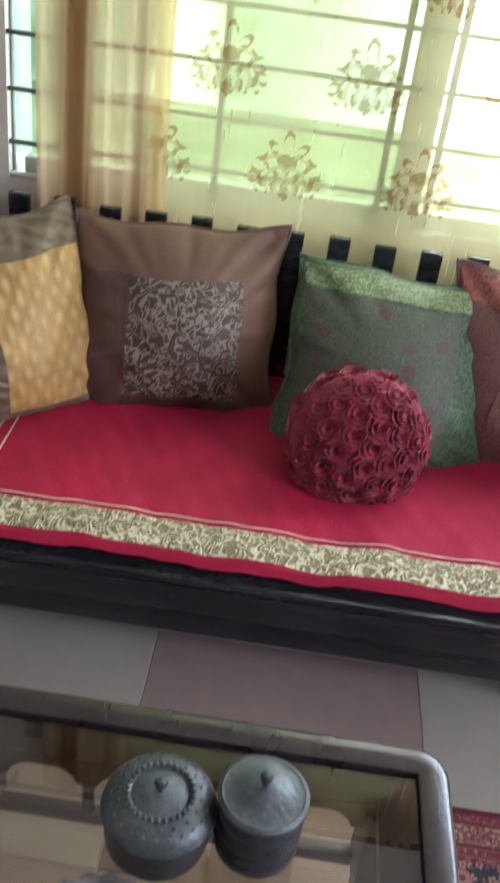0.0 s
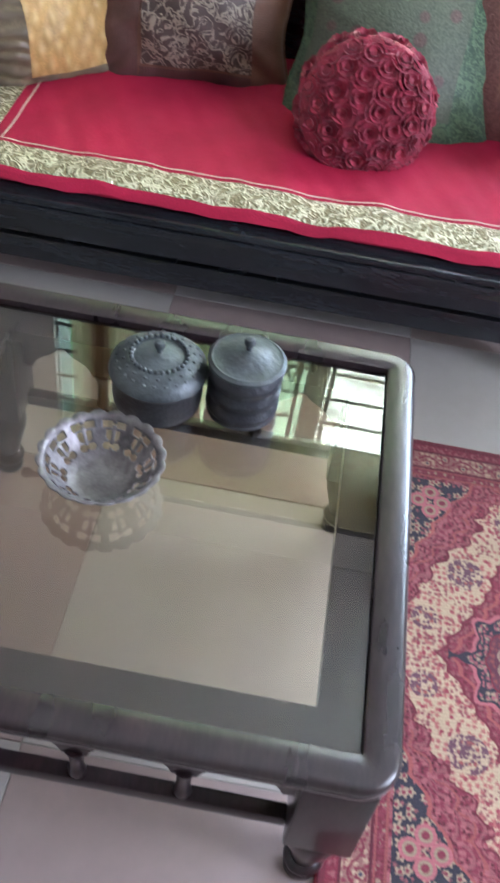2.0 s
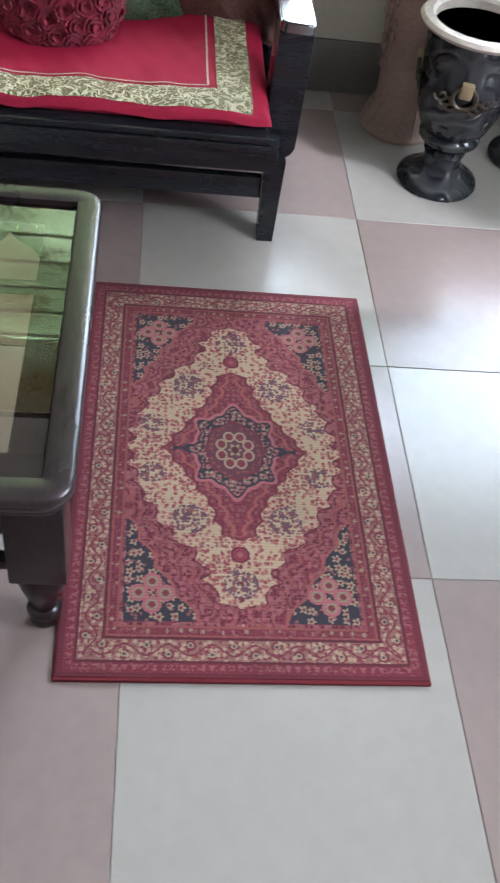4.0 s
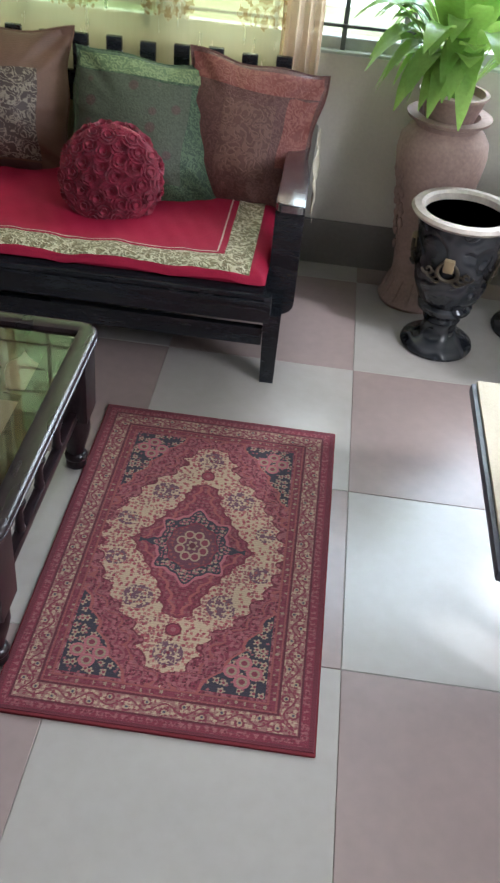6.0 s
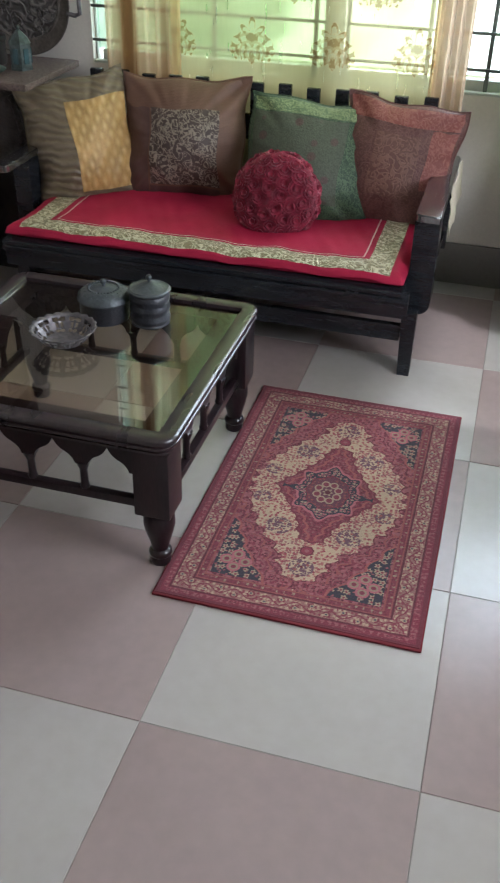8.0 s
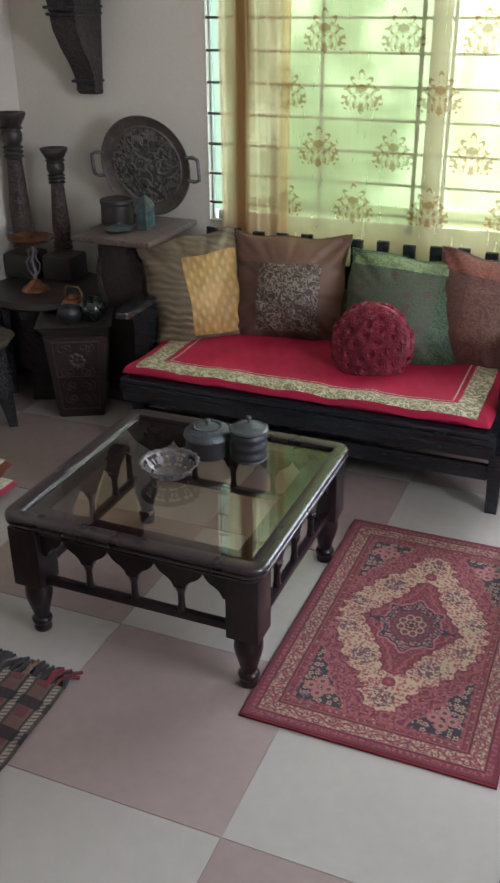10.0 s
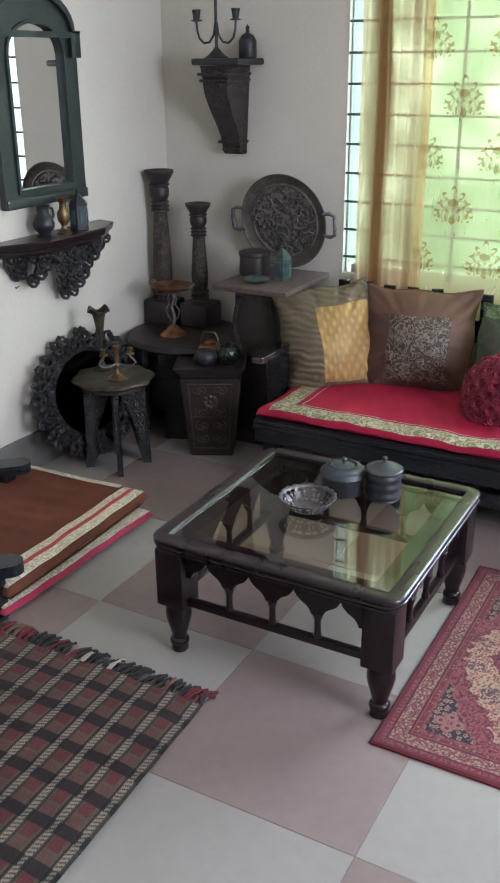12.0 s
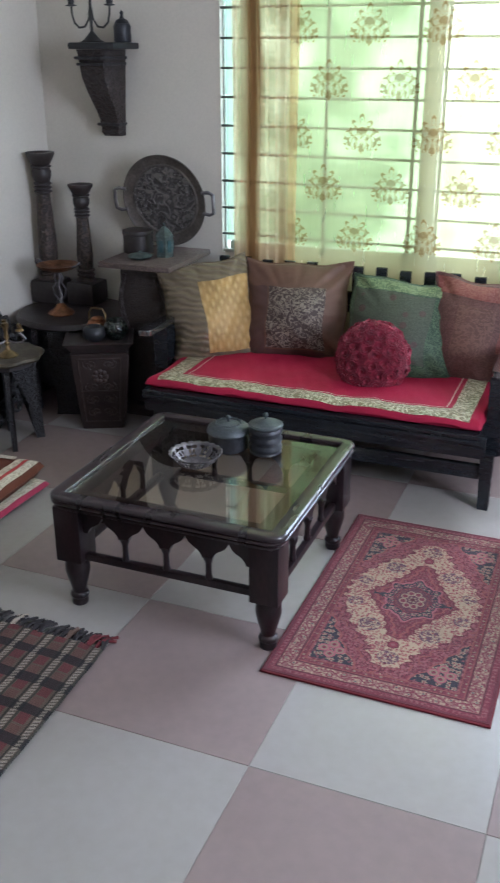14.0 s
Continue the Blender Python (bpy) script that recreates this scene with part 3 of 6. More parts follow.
    put(main & wave_, red * 0.9)
    ca = (along % 0.039) - 0.0195
    rb = np.hypot(ca, d - 0.057 + 0.009 * np.sign(np.sin(along * 2 * math.pi / 0.078)))
    put(main & (rb < 0.0105) & ~a4, red * 0.85)
    put(main & (rb < 0.006), cream * 0.7)
    put(main & (rb < 0.003), navy * 2)
    put((np.abs(d - 0.080) < 0.0025) | (np.abs(d - 0.034) < 0.0025), deep)
    put((np.abs(d - 0.0855) < 0.0022) | (np.abs(d - 0.103) < 0.002), rust * 0.9)
    put((d > 0.088) & (d < 0.1) & ((along % 0.02) < 0.008) & a4, cream * 0.6)
    put((d > 0.013) & (d < 0.031) & ~a4, deep * 1.9)
    tri = np.abs((along % 0.017) - 0.0085) < 0.0065 * (d - 0.014) / 0.015
    put((d > 0.015) & (d < 0.028) & tri & ~a1, pink * 0.85)
    put(d < 0.012, deep * 1.3)
    put((rr > 0.046) & (rr < 0.058) & a4, rust * 0.8)
    wear = 0.93 * (1 + 0.08 * ripple(x, y, 18, 2) + 0.07 * np.sign(np.sin(y * 2 * math.pi / 0.0066)))[:, None]
    return np.clip(col * wear, 0, 1)


RUGMAT = coloured("wool_rug_pile", 0.95, 0.4, 500, sheen=0.1)
rug = thing("patterned_rug", pose(RX, RY, 0), "red, cream and navy patterned rug with a floral medallion", "rug")
sheet("woven_field", 400, 640, lambda u, v: ((u - 0.5) * RW, (v - 0.5) * RH, 0.0085 + 0.0006 * ripple(u * RW, v * RH, 30) - 0.004 * ((np.abs(u - 0.5) > 0.4975) | (np.abs(v - 0.5) > 0.4982))), RUGMAT, rug, "", rug_colour)
REDEDGE = mat("bound_red_edge", (0.13, 0.006, 0.012), 0.9, fine=300)
part("bound_edge", box(bmesh.new(), -RW / 2 - 0.003, RW / 2 + 0.003, -RH / 2 - 0.004, RH / 2 + 0.003, 0.0003, 0.0072, 0.002, 1), REDEDGE, rug)

# ---- low table ----
TX0, TX1, TY0, TY1, TZ = -0.868, -0.075, 0.437, 1.224, 0.415


def ogee(n, x0, x1, z_top, z_low, z_peak, slot):
    """The lower line of an apron: n pointed arches between drops of the given width."""
    pts = []
    w = (x1 - x0) / n
    for k in range(n):
        a, b = x0 + k * w, x0 + (k + 1) * w
        half = (w - slot) / 2
        c = (a + b) / 2
        rise = z_peak - z_low
        left = [(c - half * fx, z_low + rise * fz) for fx, fz in ((1.0, 0.0), (0.97, 0.1), (0.9, 0.22), (0.76, 0.36), (0.6, 0.46), (0.4, 0.55), (0.2, 0.7), (0.08, 0.86), (0.0, 1.0))]
        pts += left + [(2 * c - x, z) for x, z in reversed(left[:-1])]
    return [(x0, z_top), (x0, z_low)] + pts + [(x1, z_low), (x1, z_top)]


def low_table():
    t = thing("low_table", pose((TX0 + TX1) / 2, (TY0 + TY1) / 2, 0), "dark carved square coffee table with inset glass top", "coffee table")
    w, d = (TX1 - TX0) / 2, (TY1 - TY0) / 2
    # moulded rim: profile swept round a rounded square
    prof = [(-0.01, -0.05), (0.006, -0.05), (0.012, -0.046), (0.012, -0.040), (0.007, -0.037), (0.016, -0.033), (0.021, -0.026), (0.021, -0.021), (0.016, -0.018), (0.022, -0.014), (0.022, -0.006), (0.017, -0.001), (0.012, 0.0), (-0.022, 0.0), (-0.025, -0.002), (-0.026, -0.014)]
    bm = bmesh.new()
    path = []
    R = 0.05
    for cx, cy, a0 in ((w - R, d - R, 0), (-w + R, d - R, 90), (-w + R, -d + R, 180), (w - R, -d + R, 270)):
        for k in range(7):
            a = radians(a0 + 15 * k)
            path.append((cx, cy, math.cos(a), math.sin(a)))
    rings = [[bm.verts.new((cx + (R - 0.022 + o) * ca, cy + (R - 0.022 + o) * sa, TZ + z)) for o, z in prof] for cx, cy, ca, sa in path]
    for k in range(len(rings)):
        a, b = rings[k], rings[(k + 1) % len(rings)]
        for i in range(len(prof) - 1):
            bm.faces.new((a[i], b[i], b[i + 1], a[i + 1]))
    part("rim", bm, POLISHED, t, smooth=50)
    bm = bmesh.new()
    q = 0.105
    for a in ((-w + 0.03, w - 0.03, -d + 0.03, -d + q), (-w + 0.03, w - 0.03, d - q, d - 0.03), (-w + 0.03, -w + q, -d + q, d - q), (w - q, w - 0.03, -d + q, d - q)):
        box(bm, *a, TZ - 0.04, TZ - 0.018)
    part("inner_border", bm, DARKWOOD, t)
    g = part("glass_top", box(bmesh.new(), -w + 0.05, w - 0.05, -d + 0.05, d - 0.05, TZ - 0.0165, TZ - 0.0115), TABLEGLASS, t, "clear glass sheet")
    set_glass(g, 2, 1)
    for sx in (-1, 1):
        for sy in (-1, 1):
            cx, cy = sx * (w - 0.062), sy * (d - 0.062)
            bm = box(bmesh.new(), cx - 0.047, cx + 0.047, cy - 0.047, cy + 0.047, 0.175, TZ - 0.045, 0.006)
            lathe(bm, [(0.030, 0.178), (0.036, 0.168), (0.040, 0.150), (0.041, 0.130), (0.036, 0.105), (0.029, 0.080), (0.024, 0.060), (0.022, 0.048), (0.028, 0.044), (0.031, 0.036), (0.029, 0.028), (0.024, 0.024), (0.027, 0.016), (0.027, 0.004), (0.024, 0.0)], 24, cx, cy)
            part("leg", bm, DARKWOOD, t)
    span = w - 0.062 - 0.047
    for k in range(4):
        m = pose(0, 0, 0, 0, 0, 90 * k) @ pose(0, -(d - 0.05), 0)
        out = ogee(4, -span, span, TZ - 0.045, 0.282, 0.346, 0.034)
        bm = bmesh.new()
        low = out[1:-1]
        rows = [[bm.verts.new(m @ Vector(p)) for p in ((x, -0.011, z), (x, -0.011, TZ - 0.045), (x, 0.011, TZ - 0.045), (x, 0.011, z))] for x, z in low]
        for a, b in zip(rows, rows[1:]):
            for i in range(4):
                bm.faces.new((a[i], a[(i + 1) % 4], b[(i + 1) % 4], b[i]))
        bm.faces.new(rows[0])
        bm.faces.new(rows[-1])
        part("apron", bm, DARKWOOD, t, smooth=30)
        bm = bmesh.new()
        box(bm, -span, span, -0.012, 0.012, 0.182, 0.206, 0.004)
        bm.transform(m)
        part("stretcher", bm, DARKWOOD, t)
        for j in (-1, 0, 1):
            x = j * span / 2
            bm = lathe(bmesh.new(), [(0.011, 0.205), (0.013, 0.212), (0.010, 0.222), (0.010, 0.262), (0.014, 0.272), (0.018, 0.286)], 12, x, 0)
            bm.transform(m)
            part("spindle", bm, DARKWOOD, t)
    return t


low_table()

# ---- sofa ----
SX0, SX1, SY0, SY1 = -1.15, 0.30, 1.62, 2.40


def seat_height(x, y):
    z = 0.382 + 0.006 * ripple(x, y, 7, 1) + 0.0022 * ripple(x, 0.5 * y, 34, 2) + 0.0055 * ripple(x, 0.35 * y, 21, 4) * np.clip((1.95 - y) / 0.2, 0.2, 1)
    edge = np.minimum(np.minimum(y - 1.633, x - (SX0 - 0.0)), (SX1 - 0.002) - x)
    r = 0.045
    t = np.clip(edge / r, 0, 1)
    return z - 0.03 * (1 - np.sqrt(np.clip(1 - (1 - t) ** 2, 0, 1)))


def sofa():
    s = thing("wooden_sofa", pose(0, 0, 0), "black wooden sofa with slatted back and flat arms", "sofa")
    bm = box(bmesh.new(), SX0, SX1 + 0.022, SY0, SY0 + 0.035, 0.235, 0.325, 0.006)
    part("front_rail", bm, BLACKWOOD, s)
    part("rail_bead", box(bmesh.new(), SX0 - 0.004, SX1 + 0.004, SY0 - 0.009, SY0 - 0.001, 0.292, 0.312, 0.004), BLACKWOOD, s)
    part("seat_board", box(bmesh.new(), SX0, SX1, SY0 - 0.012, SY1, 0.318, 0.334, 0.004), BLACKWOOD, s)
    for x in (SX0, SX1 - 0.035):
        part("side_rail", box(bmesh.new(), x, x + 0.035, SY0 + 0.035, SY1, 0.235, 0.316, 0.005), BLACKWOOD, s)
    part("front_stretcher", box(bmesh.new(), SX0 + 0.07, SX1 + 0.0, SY0 + 0.055, SY0 + 0.08, 0.125, 0.185, 0.004), BLACKWOOD, s)
    for x in (SX0 + 0.045, SX1 + 0.03):
        for y in (SY0 + 0.045, SY1 - 0.05):
            outl = [(x - 0.03, 0.24), (x - 0.022, 0.0), (x + 0.02, 0.0), (x + 0.022, 0.24)]
            part("leg", prism(bmesh.new(), outl, 0.05, pose(0, y + 0.025, 0)), BLACKWOOD, s)
    for x0, x1, post in ((SX0 - 0.09, SX0 - 0.02, 1.9), (SX1 - 0.002, SX1 + 0.085, 1.75)):
        # arm: flat board, front post with a rounded foot, back post, slats
        pts = []
        for cx, cy, a0 in ((x1 - 0.02, 2.43, 0), (x0 + 0.02, 2.43, 90), (x0 + 0.022, 1.757, 180), (x1 - 0.022, 1.757, 270)):
            for k in range(5):
                a = radians(a0 + 22.5 * k)
                pts.append((cx + 0.02 * math.cos(a), cy + 0.02 * math.sin(a)))
        bm = bmesh.new()
        sag = 0.05 if x0 > 0 else -0.05
        lo = [bm.verts.new((x, y, 0.532 - sag * (x - (x0 + x1) / 2))) for x, y in pts]
        hi = [bm.verts.new((x, y, 0.556 - sag * (x - (x0 + x1) / 2))) for x, y in pts]
        bm.faces.new(lo)
        f = bm.faces.new(hi)
        for k in range(len(pts)):
            bm.faces.new((lo[k], lo[(k + 1) % len(pts)], hi[(k + 1) % len(pts)], hi[k]))
        bmesh.ops.bevel(bm, geom=list(f.edges), offset=0.004, segments=2, affect="EDGES")
        part("armrest", bm, LACQUER, s, "glossy flat armrest")
        out_, w_ = (1 if x0 > 0 else -1), (x1 - x0) / 2 - 0.002
        outl = [(-out_ * w_, 0.5275), (-out_ * w_, 0.2)] + [(out_ * (w_ - 0.04 + 0.04 * math.sin(radians(a))), 0.24 - 0.04 * math.cos(radians(a))) for a in range(0, 91, 15)] + [(out_ * w_, 0.5275)]
        part("arm_post", prism(bmesh.new(), outl, 0.10, pose((x0 + x1) / 2, post + 0.05, 0)), BLACKWOOD, s)
        part("arm_post", box(bmesh.new(), x0 + 0.01, x1 - 0.01, 2.38, 2.43, 0.2, 0.531, 0.004), BLACKWOOD, s)
        for y in (2.08, 2.20, 2.31):
            part("arm_slat", box(bmesh.new(), (x0 + x1) / 2 - 0.009, (x0 + x1) / 2 + 0.009, y - 0.02, y + 0.02, 0.26, 0.531, 0.003), BLACKWOOD, s)
        part("arm_rail", box(bmesh.new(), x0 + 0.02, x1 - 0.02, 1.87, 2.38, 0.24, 0.268, 0.003), BLACKWOOD, s)
    for k in range(13):
        x = -1.128 + 0.1125 * k
        wide = 0.052
        part("back_slat", box(bmesh.new(), x, x + wide, 2.405, 2.427, 0.33, 0.766 + 0.004 * math.sin(k * 2.1), 0.004), BLACKWOOD, s)
    part("back_rail", box(bmesh.new(), SX0, SX1, 2.428, 2.448, 0.54, 0.64, 0.004), BLACKWOOD, s)
    part("back_rail", box(bmesh.new(), SX0, SX1, 2.428, 2.448, 0.3, 0.36, 0.004), BLACKWOOD, s)
    return s


sofa()
GOLDBAND = carved("woven_gold_band", (0.21, 0.18, 0.09), (0.52, 0.48, 0.32), 60, 0.6, 0.5)
PIPING = mat("pale_piping", (0.6, 0.45, 0.36), 0.7)


def seat_cover():
    c = thing("seat_mattress", pose(0, 0, 0.336), "crimson seat mattress cover with woven gold border on sofa", "mattress")
    up = Matrix.Translation((0, 0, -0.336))
    part("pad", box(bmesh.new(), SX0 + 0.008, SX1 - 0.008, 1.65, 2.40, 0.3362, 0.362, 0.01), CLOTH_RED, c, m=up)
    X = lambda u: SX0 + 0.0 + (SX1 - SX0 - 0.002) * u
    Y = lambda v: 1.633 + 0.765 * v
    o = sheet("cover", 240, 150, lambda u, v: (X(u), Y(v) - 0.007 * np.abs(ripple(X(u), v * 0, 12, 3)) * (v < 0.02), seat_height(X(u), Y(v)) - 0.336 - 0.006 * np.abs(ripple(X(u), 0 * v, 17, 1)) * (v < 0.012)), CLOTH_RED, c)
    # the border runs along the front and both ends
    def band(u0, u1, a, b, axis, name, material, lift):
        if axis == "x":
            fn = lambda u, v: (u0 + (u1 - u0) * u, a + (b - a) * v + 0.006 * ripple(u0 + (u1 - u0) * u, 0 * v, 10, 2), None)
        else:
            fn = lambda u, v: (a + (b - a) * u, u0 + (u1 - u0) * v, None)
        def where(u, v):
            x, y, _ = fn(u, v)
            return x, y, seat_height(x, y) - 0.336 + lift
        n = (200, 10) if axis == "x" else (10, 90)
        sheet(name, *n, where, material, c, "woven gold border band" if material is GOLDBAND else "")
    band(-1.093, 0.250, 1.643, 1.722, "x", "border_band", GOLDBAND, 0.003)
    band(1.70, 2.36, -1.093, -1.012, "y", "border_band", GOLDBAND, 0.0035)
    band(1.70, 2.36, 0.166, 0.250, "y", "border_band", GOLDBAND, 0.0035)
    band(-0.985, 0.142, 1.735, 1.740, "x", "piping", PIPING, 0.003)
    band(1.735, 2.36, -0.990, -0.985, "y", "piping", PIPING, 0.003)
    band(1.735, 2.36, 0.142, 0.147, "y", "piping", PIPING, 0.003)
    return c


seat_cover()


CREAMCLOTH = mat("cream_cotton", (0.5, 0.44, 0.33), 0.85, vary=0.06, fine=300)
tagged(sheet("cotton_cloth", 24, 24, lambda u, v: (0.392 + 0.006 * ripple(u * 3, v, 4, 2) + 0.012 * (1 - v), 1.93 + 0.48 * u + 0.03 * (1 - v), 0.40 + 0.02 * ripple(u * 2, 0 * v, 3, 1) * (1 - v) + 0.15 * v), CREAMCLOTH, None, "", None, None, 0.002), "cream cotton cloth hanging outside the sofa arm", "cloth")

# ---- cushions ----
def cushion(name, w, h, t, m, material, label, panels=(), seed=0.0, pinch=0.075, wrinkle=0.006, group="sofa cushions"):
    c = thing(name, m, label, "cushion", group)

    def surf(side, off=0.0):
        def place(a, b):
            k = np.clip((1 - a ** 2) * (1 - b ** 2), 0, 1)
            x = w / 2 * a * (1 - pinch * (1 - b ** 2)) + 0.006 * np.sin(7 * b + seed) * np.abs(a) ** 6
            z = h / 2 * b * (1 - pinch * (1 - a ** 2)) + 0.006 * np.sin(6 * a + 2 * seed) * np.abs(b) ** 6
            bulge = 0.5 * k ** 0.42 + 0.5 * k ** 0.8
            lean = 1 - 0.16 * b
            ang, rad = np.arctan2(b, a), np.hypot(a, b)
            y = t / 2 * bulge * lean + off
            y = y + wrinkle * (np.sin(2.3 * a + 1.9 * b + seed) + 0.7 * np.sin(3.1 * b - 2.2 * a + 2 * seed)) * k ** 0.3
            y = y + 0.75 * wrinkle * (np.sin(11 * ang + seed) + 0.6 * np.sin(19 * ang + 2 * seed) + 0.4 * np.sin(31 * ang + 3 * seed)) * np.clip(rad - 0.5, 0, 1) * k ** 0.2
            crease = np.exp(-((np.abs(a) - np.abs(b)) / 0.12) ** 2) * np.clip(rad - 0.65, 0, 1)
            y = y - 0.05 * crease * k ** 0.3
            y = y + 0.35 * wrinkle * np.sin(13 * a + 4 * np.sin(3 * b + seed) + seed) * k ** 0.4 * np.clip(-b + 0.4, 0, 1)
            return x, -side * y, z
        return place
    f, bk = surf(1), surf(-1)
    sheet("front", 80, 80, lambda u, v: f(2 * (u - 0.5), 2 * (v - 0.5)), material, c)
    sheet("back", 40, 40, lambda u, v: bk(2 * (0.5 - u), 2 * (v - 0.5)), material, c)
    ring = [(-1 + i / 12, -1) for i in range(24)] + [(1, -1 + i / 12) for i in range(24)] + [(1 - i / 12, 1) for i in range(24)] + [(-1, 1 - i / 12) for i in range(25)]
    part("piping", tube(bmesh.new(), [[float(q) for q in f(np.array(p[0]), np.array(p[1]))] for p in ring], 0.0042, 6), material, c)
    for pname, pm, a0, a1, b0, b1, plabel in panels:
        g = surf(1, 0.0025)
        sheet(pname, 60, 60, lambda u, v, a0=a0, a1=a1, b0=b0, b1=b1: g(a0 + (a1 - a0) * u + 0.012 * np.sin(9 * v + seed), b0 + (b1 - b0) * v + 0.012 * np.sin(8 * u + 2 * seed)), pm, c, plabel)
    return c


def brocade(name, ground, thread, scale, fill=0.0, rough=0.6):
    """Cloth with curling scrolls of thread."""
    m = mat(name, ground, rough, vary=0.1, fine=400, bump=0)
    n, l = m.node_tree.nodes, m.node_tree.links
    b = n["Principled BSDF"]
    tc, noi, rng, mix = n.new("ShaderNodeTexCoord"), n.new("ShaderNodeTexNoise"), n.new("ShaderNodeMapRange"), n.new("ShaderNodeMix")
    noi.inputs["Scale"].default_value, noi.inputs["Detail"].default_value, noi.inputs["Distortion"].default_value = scale, 1.0, 1.6
    l.new(tc.outputs["Object"], noi.inputs["Vector"])
    sub, ab = n.new("ShaderNodeMath"), n.new("ShaderNodeMath")
    sub.operation, ab.operation = "SUBTRACT", "ABSOLUTE"
    sub.inputs[1].default_value = 0.5
    l.new(noi.outputs[0], sub.inputs[0])
    l.new(sub.outputs[0], ab.inputs[0])
    rng.inputs[1].default_value, rng.inputs[2].default_value = 0.03 + fill, 0.055 + fill
    rng.inputs[3].default_value, rng.inputs[4].default_value = 1, 0
    l.new(ab.outputs[0], rng.inputs[0])
    mix.data_type = "RGBA"
    mix.inputs[7].default_value = (*thread, 1)
    l.new(rng.outputs[0], mix.inputs[0])
    old = b.inputs["Base Color"].links[0].from_socket
    l.new(old, mix.inputs[6])
    l.new(mix.outputs[2], b.inputs["Base Color"])
    bp = n.new("ShaderNodeBump")
    bp.inputs["Strength"].default_value, bp.inputs["Distance"].default_value = 0.5, 0.003
    l.new(rng.outputs[0], bp.inputs["Height"])
    l.new(bp.outputs[0], b.inputs["Normal"])
    return m


def striped(name, base, other, scale, turn, rough=0.55, lattice=False, bump=0.5):
    """Silk woven in uneven stripes, or quilted in a lattice where two sets of stripes cross."""
    m = mat(name, base, rough, vary=0.16, scale=14, fine=220, bump=0)
    n, l = m.node_tree.nodes, m.node_tree.links
    b = n["Principled BSDF"]
    tc = n.new("ShaderNodeTexCoord")
    outs = []
    for a in ((turn, -turn) if lattice else (turn,)):
        mp, wv = n.new("ShaderNodeMapping"), n.new("ShaderNodeTexWave")
        mp.inputs["Rotation"].default_value = (0, radians(a), 0)
        wv.bands_direction = "X"
        wv.inputs["Scale"].default_value, wv.inputs["Distortion"].default_value = scale, 0.6 if lattice else 5.0
        wv.inputs["Detail"].default_value = 2
        l.new(tc.outputs["Object"], mp.inputs[0])
        l.new(mp.outputs[0], wv.inputs["Vector"])
        outs.append(wv.outputs["Fac"])
    fac = outs[0]
    if lattice:
        mx = n.new("ShaderNodeMath")
        mx.operation = "MULTIPLY"
        l.new(outs[0], mx.inputs[0])
        l.new(outs[1], mx.inputs[1])
        fac = mx.outputs[0]
    mix = n.new("ShaderNodeMix")
    mix.data_type = "RGBA"
    mix.inputs[7].default_value = (*other, 1)
    l.new(b.inputs["Base Color"].links[0].from_socket, mix.inputs[6])
    l.new(fac, mix.inputs[0])
    l.new(mix.outputs[2], b.inputs["Base Color"])
    bp = n.new("ShaderNodeBump")
    bp.inputs["Strength"].default_value, bp.inputs["Distance"].default_value = bump, 0.006
    l.new(fac, bp.inputs["Height"])
    l.new(bp.outputs[0], b.inputs["Normal"])
    return m


def spotted(name, ground, spot, ring, scale, rough=0.6):
    """Brocade strewn with small round flowers."""
    m = mat(name, ground, rough, vary=0.2, scale=16, fine=240, bump=0)
    n, l = m.node_tree.nodes, m.node_tree.links
    b = n["Principled BSDF"]
    tc, vor, noi = n.new("ShaderNodeTexCoord"), n.new("ShaderNodeTexVoronoi"), n.new("ShaderNodeTexNoise")
    vor.inputs["Scale"].default_value, vor.inputs["Randomness"].default_value = scale, 0.35
    noi.inputs["Scale"].default_value = 180
    mp = n.new("ShaderNodeMapping")
    mp.inputs["Scale"].default_value = (1, 0.05, 1)
    l.new(tc.outputs["Object"], mp.inputs[0])
    l.new(mp.outputs[0], vor.inputs["Vector"])
    l.new(tc.outputs["Object"], noi.inputs["Vector"])
    ramp = n.new("ShaderNodeValToRGB")
    e = ramp.color_ramp.elements
    e[0].position, e[0].color = 0.0, (*spot, 1)
    e[1].position, e[1].color = 0.36, (*ground, 1)
    for p, c in ((0.12, spot), (0.16, ring), (0.24, ring), (0.3, ground)):
        q = e.new(p)
        q.color = (*c, 1)
    l.new(vor.outputs["Distance"], ramp.inputs[0])
    mix = n.new("ShaderNodeMix")
    mix.data_type, mix.blend_type = "RGBA", "MULTIPLY"
    mix.inputs[0].default_value = 0.6
    l.new(ramp.outputs[0], mix.inputs[6])
    lift = n.new("ShaderNodeMapRange")
    lift.inputs[1].default_value, lift.inputs[2].default_value, lift.inputs[3].default_value, lift.inputs[4].default_value = 0.3, 0.7, 0.4, 1.4
    l.new(noi.outputs[0], lift.inputs[0])
    l.new(lift.outputs[0], mix.inputs[7])
    l.new(mix.outputs[2], b.inputs["Base Color"])
    bp = n.new("ShaderNodeBump")
    bp.inputs["Strength"].default_value, bp.inputs["Distance"].default_value = 0.4, 0.003
    l.new(noi.outputs[0], bp.inputs["Height"])
    l.new(bp.outputs[0], b.inputs["Normal"])
    return m


